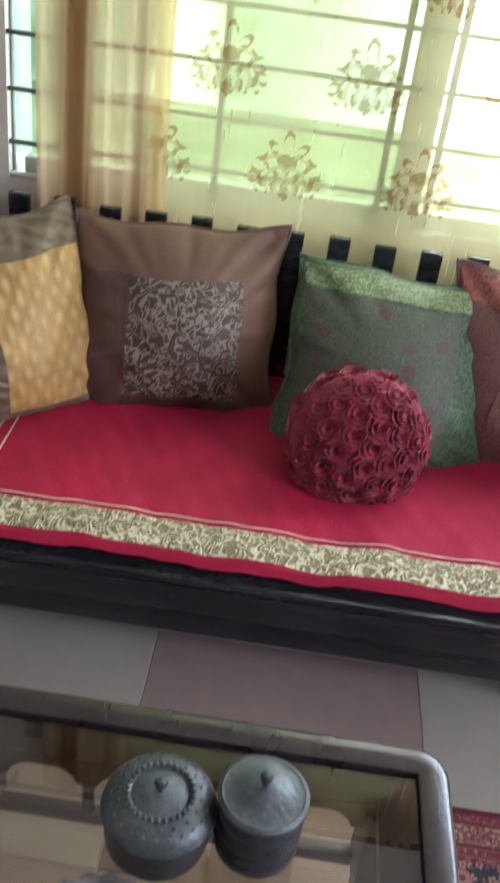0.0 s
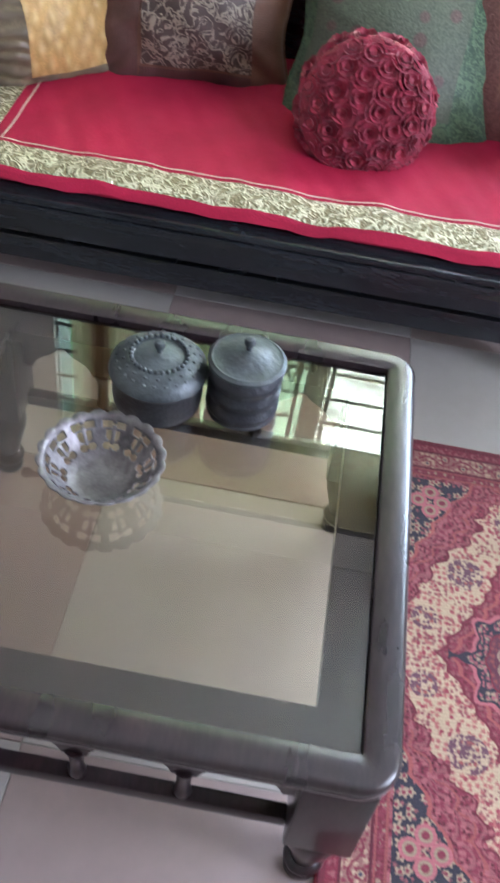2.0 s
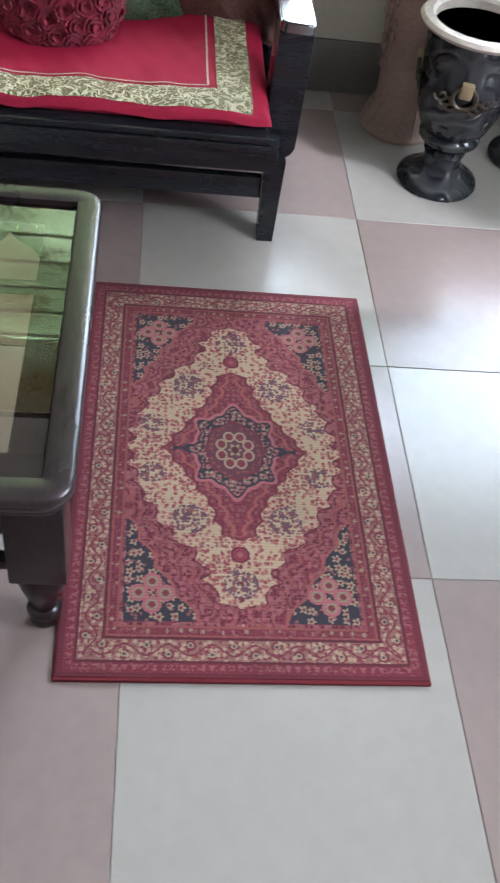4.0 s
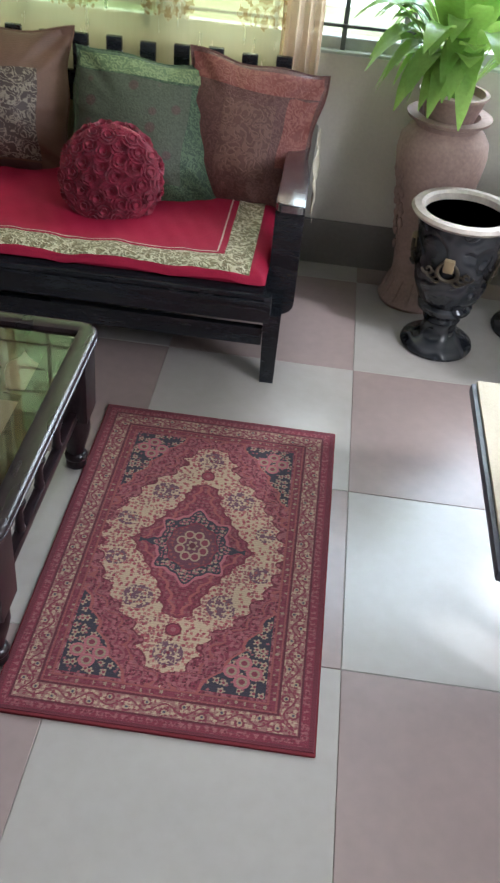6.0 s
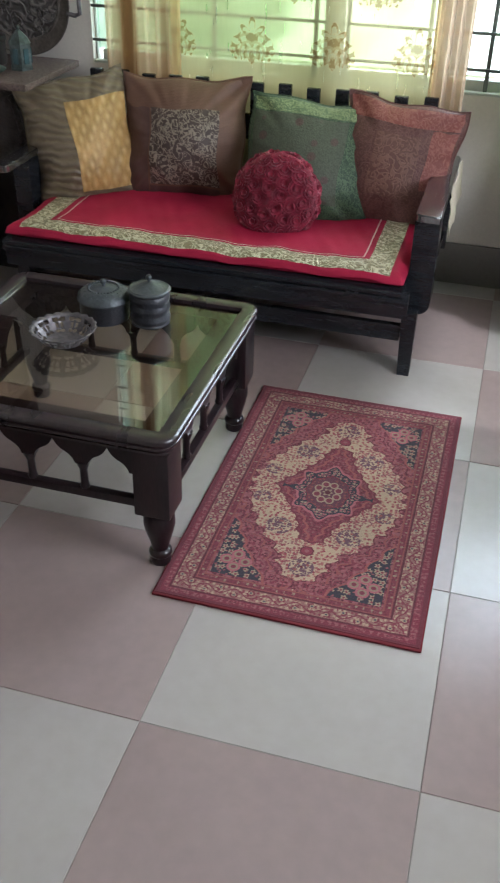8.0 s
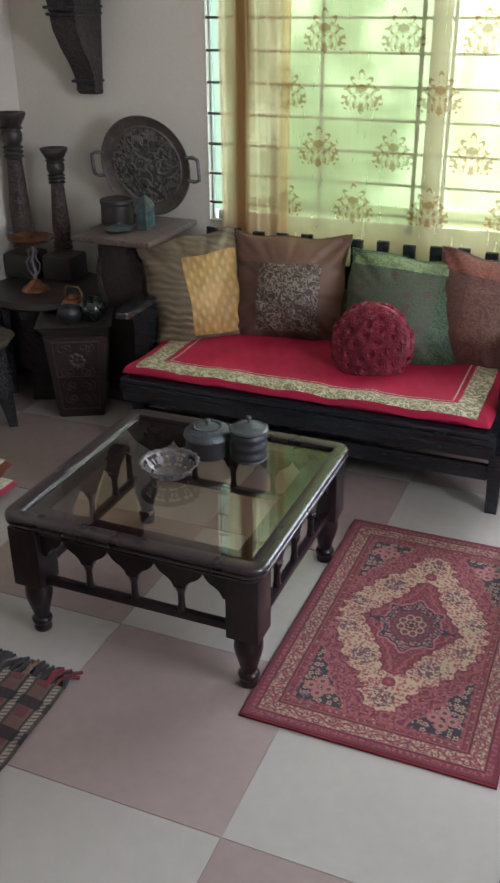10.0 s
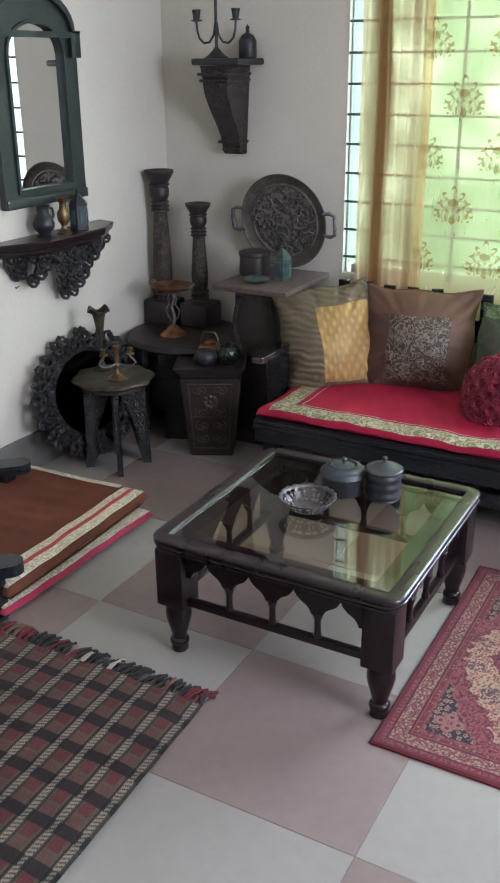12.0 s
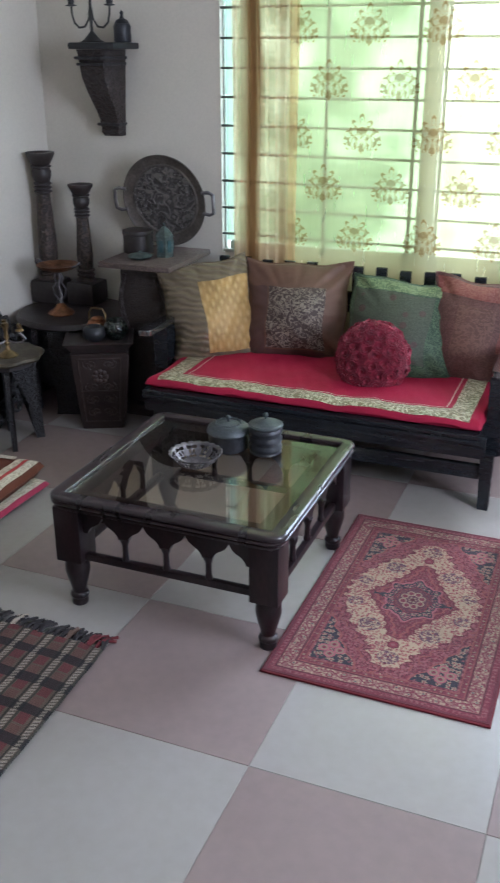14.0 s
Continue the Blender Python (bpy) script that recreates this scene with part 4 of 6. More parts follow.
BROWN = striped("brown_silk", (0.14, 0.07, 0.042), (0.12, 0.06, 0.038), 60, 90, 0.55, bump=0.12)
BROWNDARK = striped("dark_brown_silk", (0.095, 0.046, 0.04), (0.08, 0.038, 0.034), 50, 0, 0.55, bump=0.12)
SCROLLS = brocade("silver_scroll_brocade", (0.058, 0.036, 0.03), (0.215, 0.18, 0.135), 36, 0.008)
GREEN = brocade("green_brocade", (0.028, 0.056, 0.03), (0.07, 0.115, 0.055), 60, 0.02)
GREENLT = brocade("pale_green_brocade", (0.10, 0.15, 0.065), (0.2, 0.255, 0.12), 50, 0.02)
GREENMID = spotted("grey_green_brocade", (0.062, 0.075, 0.046), (0.10, 0.05, 0.04), (0.075, 0.042, 0.036), 15)
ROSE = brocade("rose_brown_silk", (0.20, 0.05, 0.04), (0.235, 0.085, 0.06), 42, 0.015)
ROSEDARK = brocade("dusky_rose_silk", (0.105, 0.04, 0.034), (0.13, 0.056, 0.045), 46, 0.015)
ROSEPALE = brocade("worn_rose_silk", (0.12, 0.05, 0.038), (0.15, 0.075, 0.052), 30, 0.02)
YELLOW = striped("yellow_quilted_silk", (0.43, 0.265, 0.085), (0.47, 0.32, 0.125), 9, 32, 0.55, True, 0.6)
KHAKI = striped("khaki_striped_silk", (0.19, 0.148, 0.085), (0.12, 0.092, 0.06), 11, 70, 0.5, bump=0.7)
RUFFLE = mat("crimson_velvet", (0.27, 0.010, 0.038), 0.62, vary=0.25, scale=30, fine=200, bump=0.3, sheen=0.1)

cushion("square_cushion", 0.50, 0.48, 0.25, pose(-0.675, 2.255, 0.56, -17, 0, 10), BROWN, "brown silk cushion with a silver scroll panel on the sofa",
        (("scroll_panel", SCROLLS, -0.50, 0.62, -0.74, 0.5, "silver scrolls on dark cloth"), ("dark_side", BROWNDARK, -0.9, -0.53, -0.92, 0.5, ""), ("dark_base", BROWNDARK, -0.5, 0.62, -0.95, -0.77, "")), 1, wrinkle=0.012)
cushion("square_cushion", 0.53, 0.49, 0.25, pose(-0.152, 2.195, 0.532, -24, 3, 2), GREEN, "dark green brocade cushion with pale top band on the sofa",
        (("pale_band", GREENLT, -0.95, 0.95, 0.74, 0.95, "pale green textured band"), ("spotted_panel", GREENMID, -0.92, 0.5, -0.6, 0.72, "grey green cloth with small round flowers")), 2, wrinkle=0.009)
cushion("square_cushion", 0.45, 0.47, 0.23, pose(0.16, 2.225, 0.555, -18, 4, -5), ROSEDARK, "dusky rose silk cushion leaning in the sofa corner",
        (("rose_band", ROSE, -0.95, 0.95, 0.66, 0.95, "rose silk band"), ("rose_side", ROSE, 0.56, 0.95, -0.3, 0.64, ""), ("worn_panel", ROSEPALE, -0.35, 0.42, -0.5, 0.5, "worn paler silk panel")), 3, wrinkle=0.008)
cushion("square_cushion", 0.43, 0.50, 0.29, pose(-1.055, 2.135, 0.55, -20, -7, 33), KHAKI, "yellow brocade cushion with khaki ruched edges on the sofa",
        (("yellow_panel", YELLOW, -0.22, 0.93, -0.82, 0.62, "yellow quilted silk panel"),), 4, wrinkle=0.013)


def round_cushion():
    m = pose(-0.226, 1.985, 0.474, -22, 0, 8)
    c = thing("round_cushion", m, "round crimson velvet cushion covered in ruffled rosettes", "cushion", "sofa cushions")
    bm = bmesh.new()
    R, D = 0.15, 0.085
    bmesh.ops.create_uvsphere(bm, u_segments=48, v_segments=24, radius=1)
    for v in bm.verts:
        x, y, z = v.co
        r = math.hypot(x, z)
        v.co = Vector((R * x, D * (1 if y > 0 else -1) * abs(y) ** 0.75, R * z)) * 1.0
        if r > 0.2:
            q = min(1.0, r / 0.86) / r
            v.co.x *= q
            v.co.z *= q
    part("body", bm, RUFFLE, c)
    bm = bmesh.new()
    heart = bm.verts.new((0, 0, -0.003))
    # a rose: whorls of overlapping cupped petals
    for whorl, rad, count, rise in ((0, 0.034, 6, 0.008), (1, 0.024, 5, 0.013), (2, 0.013, 4, 0.017)):
        for p in range(count):
            a0 = 2 * math.pi * (p + 0.37 * whorl) / count
            rows = []
            for i in range(3):
                q = i / 2
                row = []
                for j in range(5):
                    if i == 0:
                        row.append(heart)
                        continue
                    a = a0 + (j - 2) * 0.42 * (6 / count) ** 0.5
                    rr = rad * (0.35 + 0.65 * q) * (1 - 0.05 * abs(j - 2) * q)
                    row.append(bm.verts.new((rr * math.cos(a), rr * math.sin(a), -0.002 + rise * q * (1.15 - 0.12 * abs(j - 2)) + 0.002 * math.sin(3 * j + p))))
                rows.append(row)
            for x, y in zip(rows, rows[1:]):
                for j in range(4):
                    bm.faces.new((heart, y[j + 1], y[j]) if x[j] is heart else (x[j], x[j + 1], y[j + 1], y[j]))
    first = part("rosette", bm, RUFFLE, c, smooth=80)
    rng = random.Random(5)
    for k in range(50):
        q = (k + 0.5) / 50
        up = 1 - 0.86 * q
        a = k * 2.39996
        r = math.sqrt(max(0, 1 - up * up))
        n = Vector((r * math.cos(a), -up, r * math.sin(a)))
        p = Vector((R * n.x, D * math.copysign(abs(n.y) ** 0.75, n.y), R * n.z))
        nn = Vector((n.x / R, n.y / D, n.z / R)).normalized()
        ob = first if k == 0 else new("rosette", first.data)
        ob.parent = c
        ob.matrix_local = Matrix.Translation(p) @ nn.to_track_quat("Z", "Y").to_matrix().to_4x4() @ Matrix.Rotation(rng.uniform(0, 6), 4, "Z")
    return c


round_cushion()


# ---- on the table ----
GZ = TZ - 0.0115


def knob(bm, z, r, x=0.0, y=0.0):
    return lathe(bm, [(r * 0.5, z), (r * 0.45, z + 0.006), (r * 0.9, z + 0.012), (r, z + 0.017), (r * 0.75, z + 0.022), (0, z + 0.024)], 14, x, y)


def wide_jar():
    j = thing("lidded_jar", pose(-0.486, 1.015, GZ), "wide dark metal jar with beaded lid on the glass table", "jar", "lidded jars")
    part("body", lathe(bmesh.new(), [(0.062, 0.0), (0.068, 0.004), (0.071, 0.02), (0.070, 0.055), (0.074, 0.062)], 48), PEWTERDARK, j)
    lid = part("lid", lathe(bmesh.new(), [(0.0745, 0.0625), (0.077, 0.066), (0.074, 0.078), (0.062, 0.088), (0.048, 0.094), (0.042, 0.094), (0.038, 0.092), (0.02, 0.098), (0.0, 0.1)], 48), PEWTER, j, "hammered grey metal lid")
    bm = bmesh.new()
    for k in range(30):
        a = 2 * math.pi * k / 30
        ball(bm, 0.043 * math.cos(a), 0.043 * math.sin(a), 0.0955, 0.0038, 1, 1, 1, 8, 6)
    for ring, n in ((0.054, 18), (0.064, 24)):
        for k in range(n):
            a = 2 * math.pi * (k + 0.4 * (ring > 0.06)) / n
            ball(bm, ring * math.cos(a), ring * math.sin(a), 0.0915 - (ring - 0.054) * 0.55, 0.0032, 1, 1, 0.6, 6, 4)
    tagged(part("beading", bm, PEWTER, lid), kind="stuff")
    part("knob", knob(bmesh.new(), 0.098, 0.009), PEWTER, lid)


def tall_jar():
    j = thing("lidded_jar", pose(-0.353, 1.03, GZ), "tall ribbed dark metal jar with conical lid on the glass table", "jar", "lidded jars")
    prof = [(0.05, 0.0), (0.056, 0.004)]
    for k in range(3):
        z = 0.006 + 0.03 * k
        prof += [(0.054, z + 0.003), (0.058, z + 0.011), (0.058, z + 0.019), (0.054, z + 0.027)]
    part("body", lathe(bmesh.new(), prof + [(0.056, 0.098)], 48), PEWTERDARK, j)
    lid = part("lid", lathe(bmesh.new(), [(0.056, 0.0985), (0.0605, 0.1), (0.0605, 0.104), (0.055, 0.108), (0.051, 0.107), (0.03, 0.116), (0.01, 0.123), (0.0, 0.124)], 48), PEWTER, j, "smooth grey metal lid")
    part("knob", knob(bmesh.new(), 0.122, 0.009), PEWTER, lid)


def pierced_bowl():
    b = thing("pierced_bowl", pose(-0.527, 0.83, GZ), "tarnished silver bowl with pierced scalloped sides on the table", "bowl")
    n, rows = 160, 26
    bm = bmesh.new()
    grid = []
    for i in range(rows + 1):
        s = i / rows
        ring = []
        for k in range(n):
            a = 2 * math.pi * k / n
            r = 0.022 + 0.062 * s ** 0.8
            z = 0.004 + 0.046 * s ** 2.0
            if i == rows:
                r += 0.004 + 0.004 * abs(math.cos(10 * a))
                z += 0.003 * abs(math.cos(10 * a))
            ring.append(bm.verts.new((r * math.cos(a), r * math.sin(a), z)))
        grid.append(ring)
    for i in range(rows):
        for k in range(n):
            s, a = (i + 0.5) / rows, 2 * math.pi * (k + 0.5) / n
            c = (a * 10 / (2 * math.pi)) % 1 - 0.5
            hole = False
            for cx, cy, rx, ry in ((0.2, 0.86, 0.19, 0.07), (0.15, 0.68, 0.11, 0.1), (0.17, 0.46, 0.19, 0.08)):
                if ((abs(c) - cx) / rx) ** 2 + ((s - cy) / ry) ** 2 < 1:
                    hole = True
            if not hole:
                bm.faces.new((grid[i][k], grid[i][(k + 1) % n], grid[i + 1][(k + 1) % n], grid[i + 1][k]))
    bm.faces.new(grid[0])
    o = part("basin", bm, SILVER, b)
    sol = o.modifiers.new("thickness", "SOLIDIFY")
    sol.thickness = 0.0022
    part("foot_ring", lathe(bmesh.new(), [(0.028, 0.0), (0.029, 0.003), (0.024, 0.0045)], 32), SILVER, b)


wide_jar()
tall_jar()
pierced_bowl()

# ---- corner: stands, columns, trays ----
DUSTY = mat("dusty_dark_wood", (0.034, 0.026, 0.024), 0.45, vary=0.25, scale=9, fine=60, bump=0.2, other=(0.02, 0.015, 0.014))
RUBBED = carved("rubbed_brown_wood", (0.024, 0.016, 0.013), (0.075, 0.05, 0.038), 52, 0.4, 0.5)
GREYMETAL = carved("chased_grey_metal", (0.07, 0.062, 0.057), (0.17, 0.15, 0.138), 34, 0.55, 0.5, 0.3)
TRAYRIM = mat("dull_brown_metal", (0.14, 0.118, 0.1), 0.5, metal=0.3, vary=0.25, scale=14, fine=90)
LIGHTCARVE = carved("worn_carved_wood", (0.07, 0.047, 0.04), (0.125, 0.09, 0.076), 70, 0.3, 0.6)


def round_stand():
    t = thing("round_stand", pose(-1.85, 2.2, 0), "low round dark carved wooden stand in the room corner", "stand")
    part("top", lathe(bmesh.new(), [(0.27, 0.43), (0.285, 0.437), (0.295, 0.447), (0.29, 0.458), (0.28, 0.47), (0.0, 0.471)], 48), DUSTY, t)
    for k in range(6):
        a = radians(60 * k + 20)
        outl = [(-0.085, 0.43), (-0.08, 0.3), (-0.06, 0.2), (-0.055, 0.08), (-0.07, 0.0), (0.07, 0.0), (0.055, 0.08), (0.06, 0.2), (0.08, 0.3), (0.085, 0.43)]
        m = Matrix.Rotation(a, 4, "Z") @ Matrix.Translation((0, -0.24, 0))
        part("leg", prism(bmesh.new(), outl, 0.03, m), BLACKCARVE, t)
    part("drum", lathe(bmesh.new(), [(0.2, 0.12), (0.215, 0.2), (0.22, 0.43)], 32), BLACKCARVE, t)
    return t


def column(x, y, h, z0, r, label):
    c = thing("candle_column", pose(x, y, z0), label, "candle stand", "candle columns")
    b = 0.08
    part("plinth", box(bmesh.new(), -b, b, -b, b, 0, 0.12, 0.02), DUSTY, c)
    rings = lambda z0, n, step, big, small: [q for k in range(n) for q in ((r * small, z0 + step * k), (r * big, z0 + step * (k + 0.25)), (r * big, z0 + step * (k + 0.6)), (r * small, z0 + step * (k + 0.85)))]
    part("shaft", lathe(bmesh.new(), [(r * 0.8, 0.12), (r * 0.6, 0.135)] + rings(0.14, 2, 0.022, 0.68, 0.54) + [(r * 0.56, 0.19), (r * 0.62, 0.25), (r * 0.6, h * 0.45), (r * 0.5, h * 0.62), (r * 0.44, h * 0.73)], 32), RUBBED, c, "rubbed brown carved shaft")
    part("capital", lathe(bmesh.new(), [(r * 0.44, h * 0.73)] + rings(h * 0.735, 3, h * 0.026, 0.58, 0.46) + [(r * 0.5, h * 0.82), (r * 0.6, h * 0.84), (r * 0.62, h * 0.88), (r * 0.52, h * 0.9)] + rings(h * 0.9, 1, h * 0.022, 0.66, 0.55) + [(r * 0.66, h * 0.935), (r * 0.86, h * 0.972), (r * 0.92, h * 0.985), (r * 0.92, h), (r * 0.74, h), (r * 0.5, h * 0.98), (0, h * 0.98)], 32), DUSTY, c)
    return c


def compote():
    c = thing("footed_dish", pose(-1.875, 2.12, 0.471) @ Matrix.Diagonal((0.84, 0.84, 0.92, 1)), "copper footed dish with two silver handles on the stand", "dish")
    part("foot", lathe(bmesh.new(), [(0.075, 0.0), (0.078, 0.006), (0.068, 0.018), (0.045, 0.03), (0.028, 0.05), (0.014, 0.06)], 32, 0, 0, 0.04, 12), COPPER, c)
    bm = tube(bmesh.new(), [(0.0, 0, 0.055), (0.012, 0, 0.1), (-0.01, 0.005, 0.15), (0.012, 0, 0.2), (0.0, 0, 0.235)], 0.01, 10)
    for s in (-1, 1):
        tube(bm, [(0.0, 0, 0.07), (s * 0.035, 0, 0.1), (s * 0.045, 0.0, 0.14), (s * 0.02, 0, 0.17), (s * 0.03, 0, 0.2), (s * 0.01, 0, 0.232)], 0.005, 8)
    part("stem", bm, SILVER, c, "twisted silver stem")
    part("bowl", lathe(bmesh.new(), [(0.02, 0.232), (0.06, 0.238), (0.1, 0.25), (0.122, 0.268), (0.125, 0.272), (0.119, 0.272), (0.09, 0.256), (0.0, 0.245)], 40), COPPER, c)
    for s in (-1, 1):
        part("handle", tube(bmesh.new(), [(s * 0.118, -0.03, 0.268), (s * 0.14, -0.02, 0.276), (s * 0.15, 0, 0.29), (s * 0.14, 0.02, 0.276), (s * 0.118, 0.03, 0.268)], 0.006, 8), SILVER, c, "silver handle")


def square_stand():
    t = thing("pedestal_stand", pose(-1.41, 2.22, 0), "square dark pedestal stand with carved pillar and pale edged top", "stand")
    part("pillar", box(bmesh.new(), -0.11, 0.11, -0.11, 0.11, 0.06, 0.75, 0.008), FINECARVE, t)
    part("base", box(bmesh.new(), -0.15, 0.15, -0.15, 0.15, 0.0, 0.06, 0.012), DUSTY, t)
    for sx in (-1, 1):
        part("scroll", tube(bmesh.new(), [(sx * (0.09 + 0.018 * math.cos(a * 0.5)), -0.118, 0.2 + 0.03 * a) for a in range(0, 18)], 0.012, 8), CARVED, t)
    part("top", box(bmesh.new(), -0.155, 0.215, -0.235, 0.235, 0.757, 0.783, 0.006), LIGHTCARVE, t, "worn inlaid wooden top")
    return t


def leaning_tray():
    t = thing("round_tray", pose(-1.435, 2.45, 1.008, 8, 0, 0), "round chased grey metal tray with handles leaning on the wall", "tray")
    flat = Matrix.Rotation(radians(90), 4, "X")
    bm = lathe(bmesh.new(), [(0.0, 0.0), (0.164, 0.0), (0.164, -0.006), (0.0, -0.006)], 64)
    bm.transform(flat)
    part("plate", bm, GREYMETAL, t, "chased centre")
    bm = lathe(bmesh.new(), [(0.1645, -0.006), (0.1645, 0.001), (0.171, 0.007), (0.178, 0.003), (0.21, 0.012), (0.222, 0.022), (0.226, 0.02), (0.214, 0.006), (0.18, -0.006)], 64)
    bm.transform(flat)
    part("rim", bm, TRAYRIM, t)
    rng = random.Random(3)
    bm = bmesh.new()
    for k in range(16):
        r0, a0 = 0.03 + 0.11 * math.sqrt(rng.random()), rng.uniform(0, 6.28)
        cx, cz = r0 * math.cos(a0), r0 * math.sin(a0)
        s = rng.choice((-1, 1))
        tube(bm, [(cx + (0.006 + 0.0035 * i) * math.cos(s * i * 0.7 + a0), -0.004, cz + (0.006 + 0.0035 * i) * math.sin(s * i * 0.7 + a0)) for i in range(11)], 0.0055, 6, lambda q: 1 - 0.5 * q)
    tagged(part("chasing", bm, GREYMETAL, t), kind="stuff")
    for s in (-1, 1):
        bm = tube(bmesh.new(), [(s * 0.208, -0.014, 0.05), (s * 0.245, -0.02, 0.055), (s * 0.268, -0.022, 0.045), (s * 0.27, -0.024, 0.0), (s * 0.268, -0.022, -0.045), (s * 0.245, -0.02, -0.055), (s * 0.208, -0.014, -0.05)], 0.009, 8)
        part("handle", bm, SILVER, t)


def lantern(name, m, w, h, material, label, window=True):
    t = thing(name, m, label, "lantern", "small lanterns")
    part("body", lathe(bmesh.new(), [(w * 1.05, 0.0), (w * 1.05, h * 0.05), (w, h * 0.06), (w, h * 0.6)], 6), material, t)
    part("roof", lathe(bmesh.new(), [(w * 1.08, h * 0.601), (w * 0.8, h * 0.72), (w * 0.3, h * 0.85), (w * 0.12, h * 0.9), (w * 0.2, h * 0.94), (w * 0.05, h)], 6), material, t)
    if window:
        for k in range(3):
            a = radians(60 * k + 30 - 120)
            m2 = Matrix.Rotation(a, 4, "Z") @ Matrix.Translation((w * 0.88, 0, 0))
            bm = box(bmesh.new(), -0.001, 0.003, -w * 0.25, w * 0.25, h * 0.15, h * 0.5, 0.001, 1)
            bm.transform(m2)
            part("pane", bm, TEAL, t, "teal glass pane")
    return t


TEAL = mat("teal_glass_pane", (0.05, 0.10, 0.11), 0.15, vary=0.2, scale=30)
GREENCRUST = mat("green_patina_metal", (0.10, 0.13, 0.12), 0.5, metal=0.4, vary=0.3, scale=30, fine=100)
round_stand()
column(-2.066, 2.33, 0.755, 0.471, 0.078, "tall dark turned wooden candle column on the corner stand")
column(-1.865, 2.36, 0.605, 0.471, 0.068, "shorter dark turned wooden candle column on the corner stand")
compote()
square_stand()
leaning_tray()
bx = thing("round_box", pose(-1.50, 2.27, 0.783), "round dark wooden box with a flat lid on stand", "box")
part("body", lathe(bmesh.new(), [(0.072, 0.0), (0.074, 0.01), (0.071, 0.085), (0.074, 0.087)], 32), DUSTY, bx)
part("lid", lathe(bmesh.new(), [(0.0745, 0.0875), (0.076, 0.092), (0.074, 0.105), (0.06, 0.11), (0.0, 0.111)], 32), DUSTY, bx)
lantern("lantern", pose(-1.33, 2.22, 0.783), 0.045, 0.16, GREENCRUST, "small grey green metal lantern on the square stand")
ds = thing("covered_dish", pose(-1.41, 2.12, 0.783), "small green patina covered dish on the square stand", "dish")
part("dish", lathe(bmesh.new(), [(0.03, 0.0), (0.05, 0.006), (0.06, 0.014)], 32), GREENCRUST, ds)
part("lid", lathe(bmesh.new(), [(0.0605, 0.0142), (0.05, 0.022), (0.02, 0.028), (0.008, 0.03), (0.01, 0.036), (0.0, 0.04)], 32), GREENCRUST, ds)


PLANTWOOD = mat("dark_brown_planter_wood", (0.03, 0.019, 0.016), 0.45, vary=0.25, scale=12, fine=70, bump=0.2, other=(0.02, 0.013, 0.011))
RELIEF = mat("worn_brown_relief", (0.058, 0.036, 0.03), 0.45, vary=0.25, scale=20, fine=90, bump=0.2)


def planter():
    t = thing("carved_planter", pose(-1.555, 1.945, 0, 0, 0, 27), "square tapered carved dark wooden planter with flared rim", "planter")
    bm = bmesh.new()
    for a0, a1, z0, z1 in ((0.1, 0.135, 0.0, 0.39),):
        lo = [bm.verts.new((sx * a0, sy * a0, z0)) for sx, sy in ((-1, -1), (1, -1), (1, 1), (-1, 1))]
        hi = [bm.verts.new((sx * a1, sy * a1, z1)) for sx, sy in ((-1, -1), (1, -1), (1, 1), (-1, 1))]
        bm.faces.new(lo)
        bm.faces.new(hi)
        for k in range(4):
            bm.faces.new((lo[k], lo[(k + 1) % 4], hi[(k + 1) % 4], hi[k]))
    bmesh.ops.bevel(bm, geom=list(bm.edges), offset=0.005, segments=2, affect="EDGES")
    part("body", bm, PLANTWOOD, t)
    bm = bmesh.new()
    rings = []
    for r, z in ((0.125, 0.392), (0.135, 0.41), (0.155, 0.436), (0.162, 0.442), (0.15, 0.444), (0.135, 0.434)):
        rings.append([bm.verts.new((sx * r, sy * r, z)) for sx, sy in ((-1, -1), (1, -1), (1, 1), (-1, 1))])
    for a, b in zip(rings, rings[1:]):
        for k in range(4):
            bm.faces.new((a[k], a[(k + 1) % 4], b[(k + 1) % 4], b[k]))
    bm.faces.new(rings[-1])
    part("rim", bm, DUSTY, t, smooth=20)
    for k in range(4):
        m = pose(0, 0, 0, 0, 0, 90 * k) @ Matrix.Translation((0, -0.119, 0.2)) @ Matrix.Rotation(radians(5.1), 4, "X")
        bm = bmesh.new()
        for q in range(8):
            a = radians(45 * q)
            ball(bm, 0.026 * math.cos(a), 0, 0.075 + 0.026 * math.sin(a), 0.014, 1, 0.5, 1, 8, 6)
        ball(bm, 0, 0, 0.075, 0.011, 1, 0.6, 1, 8, 6)
        for sx in (-1, 1):
            for zz in (0.135, 0.02, -0.045, -0.11):
                for turn in (1, -1):
                    w_ = 0.056 - 0.01 * (0.135 - zz) / 0.25
                    tube(bm, [(sx * (w_ + (0.004 + 0.0021 * i) * math.cos(i * 0.75) - 0.022 * (turn < 0)), 0, zz + turn * (0.004 + 0.0021 * i) * math.sin(i * 0.75)) for i in range(11)], 0.005, 6, lambda q: 1 - 0.4 * q)
            tube(bm, [(sx * 0.099, 0, 0.165), (sx * 0.09, 0, 0.0), (sx * 0.08, 0, -0.16)], 0.004, 6)
        for zz in (0.165, 0.0, -0.16):
            tube(bm, [(-0.095 - 0.05 * zz, 0, zz), (0, 0, zz), (0.095 + 0.05 * zz, 0, zz)], 0.004, 6)
        bm.transform(m)
        tagged(part("carving", bm, RELIEF, t, "carved rosette and scrolls"), kind="stuff")


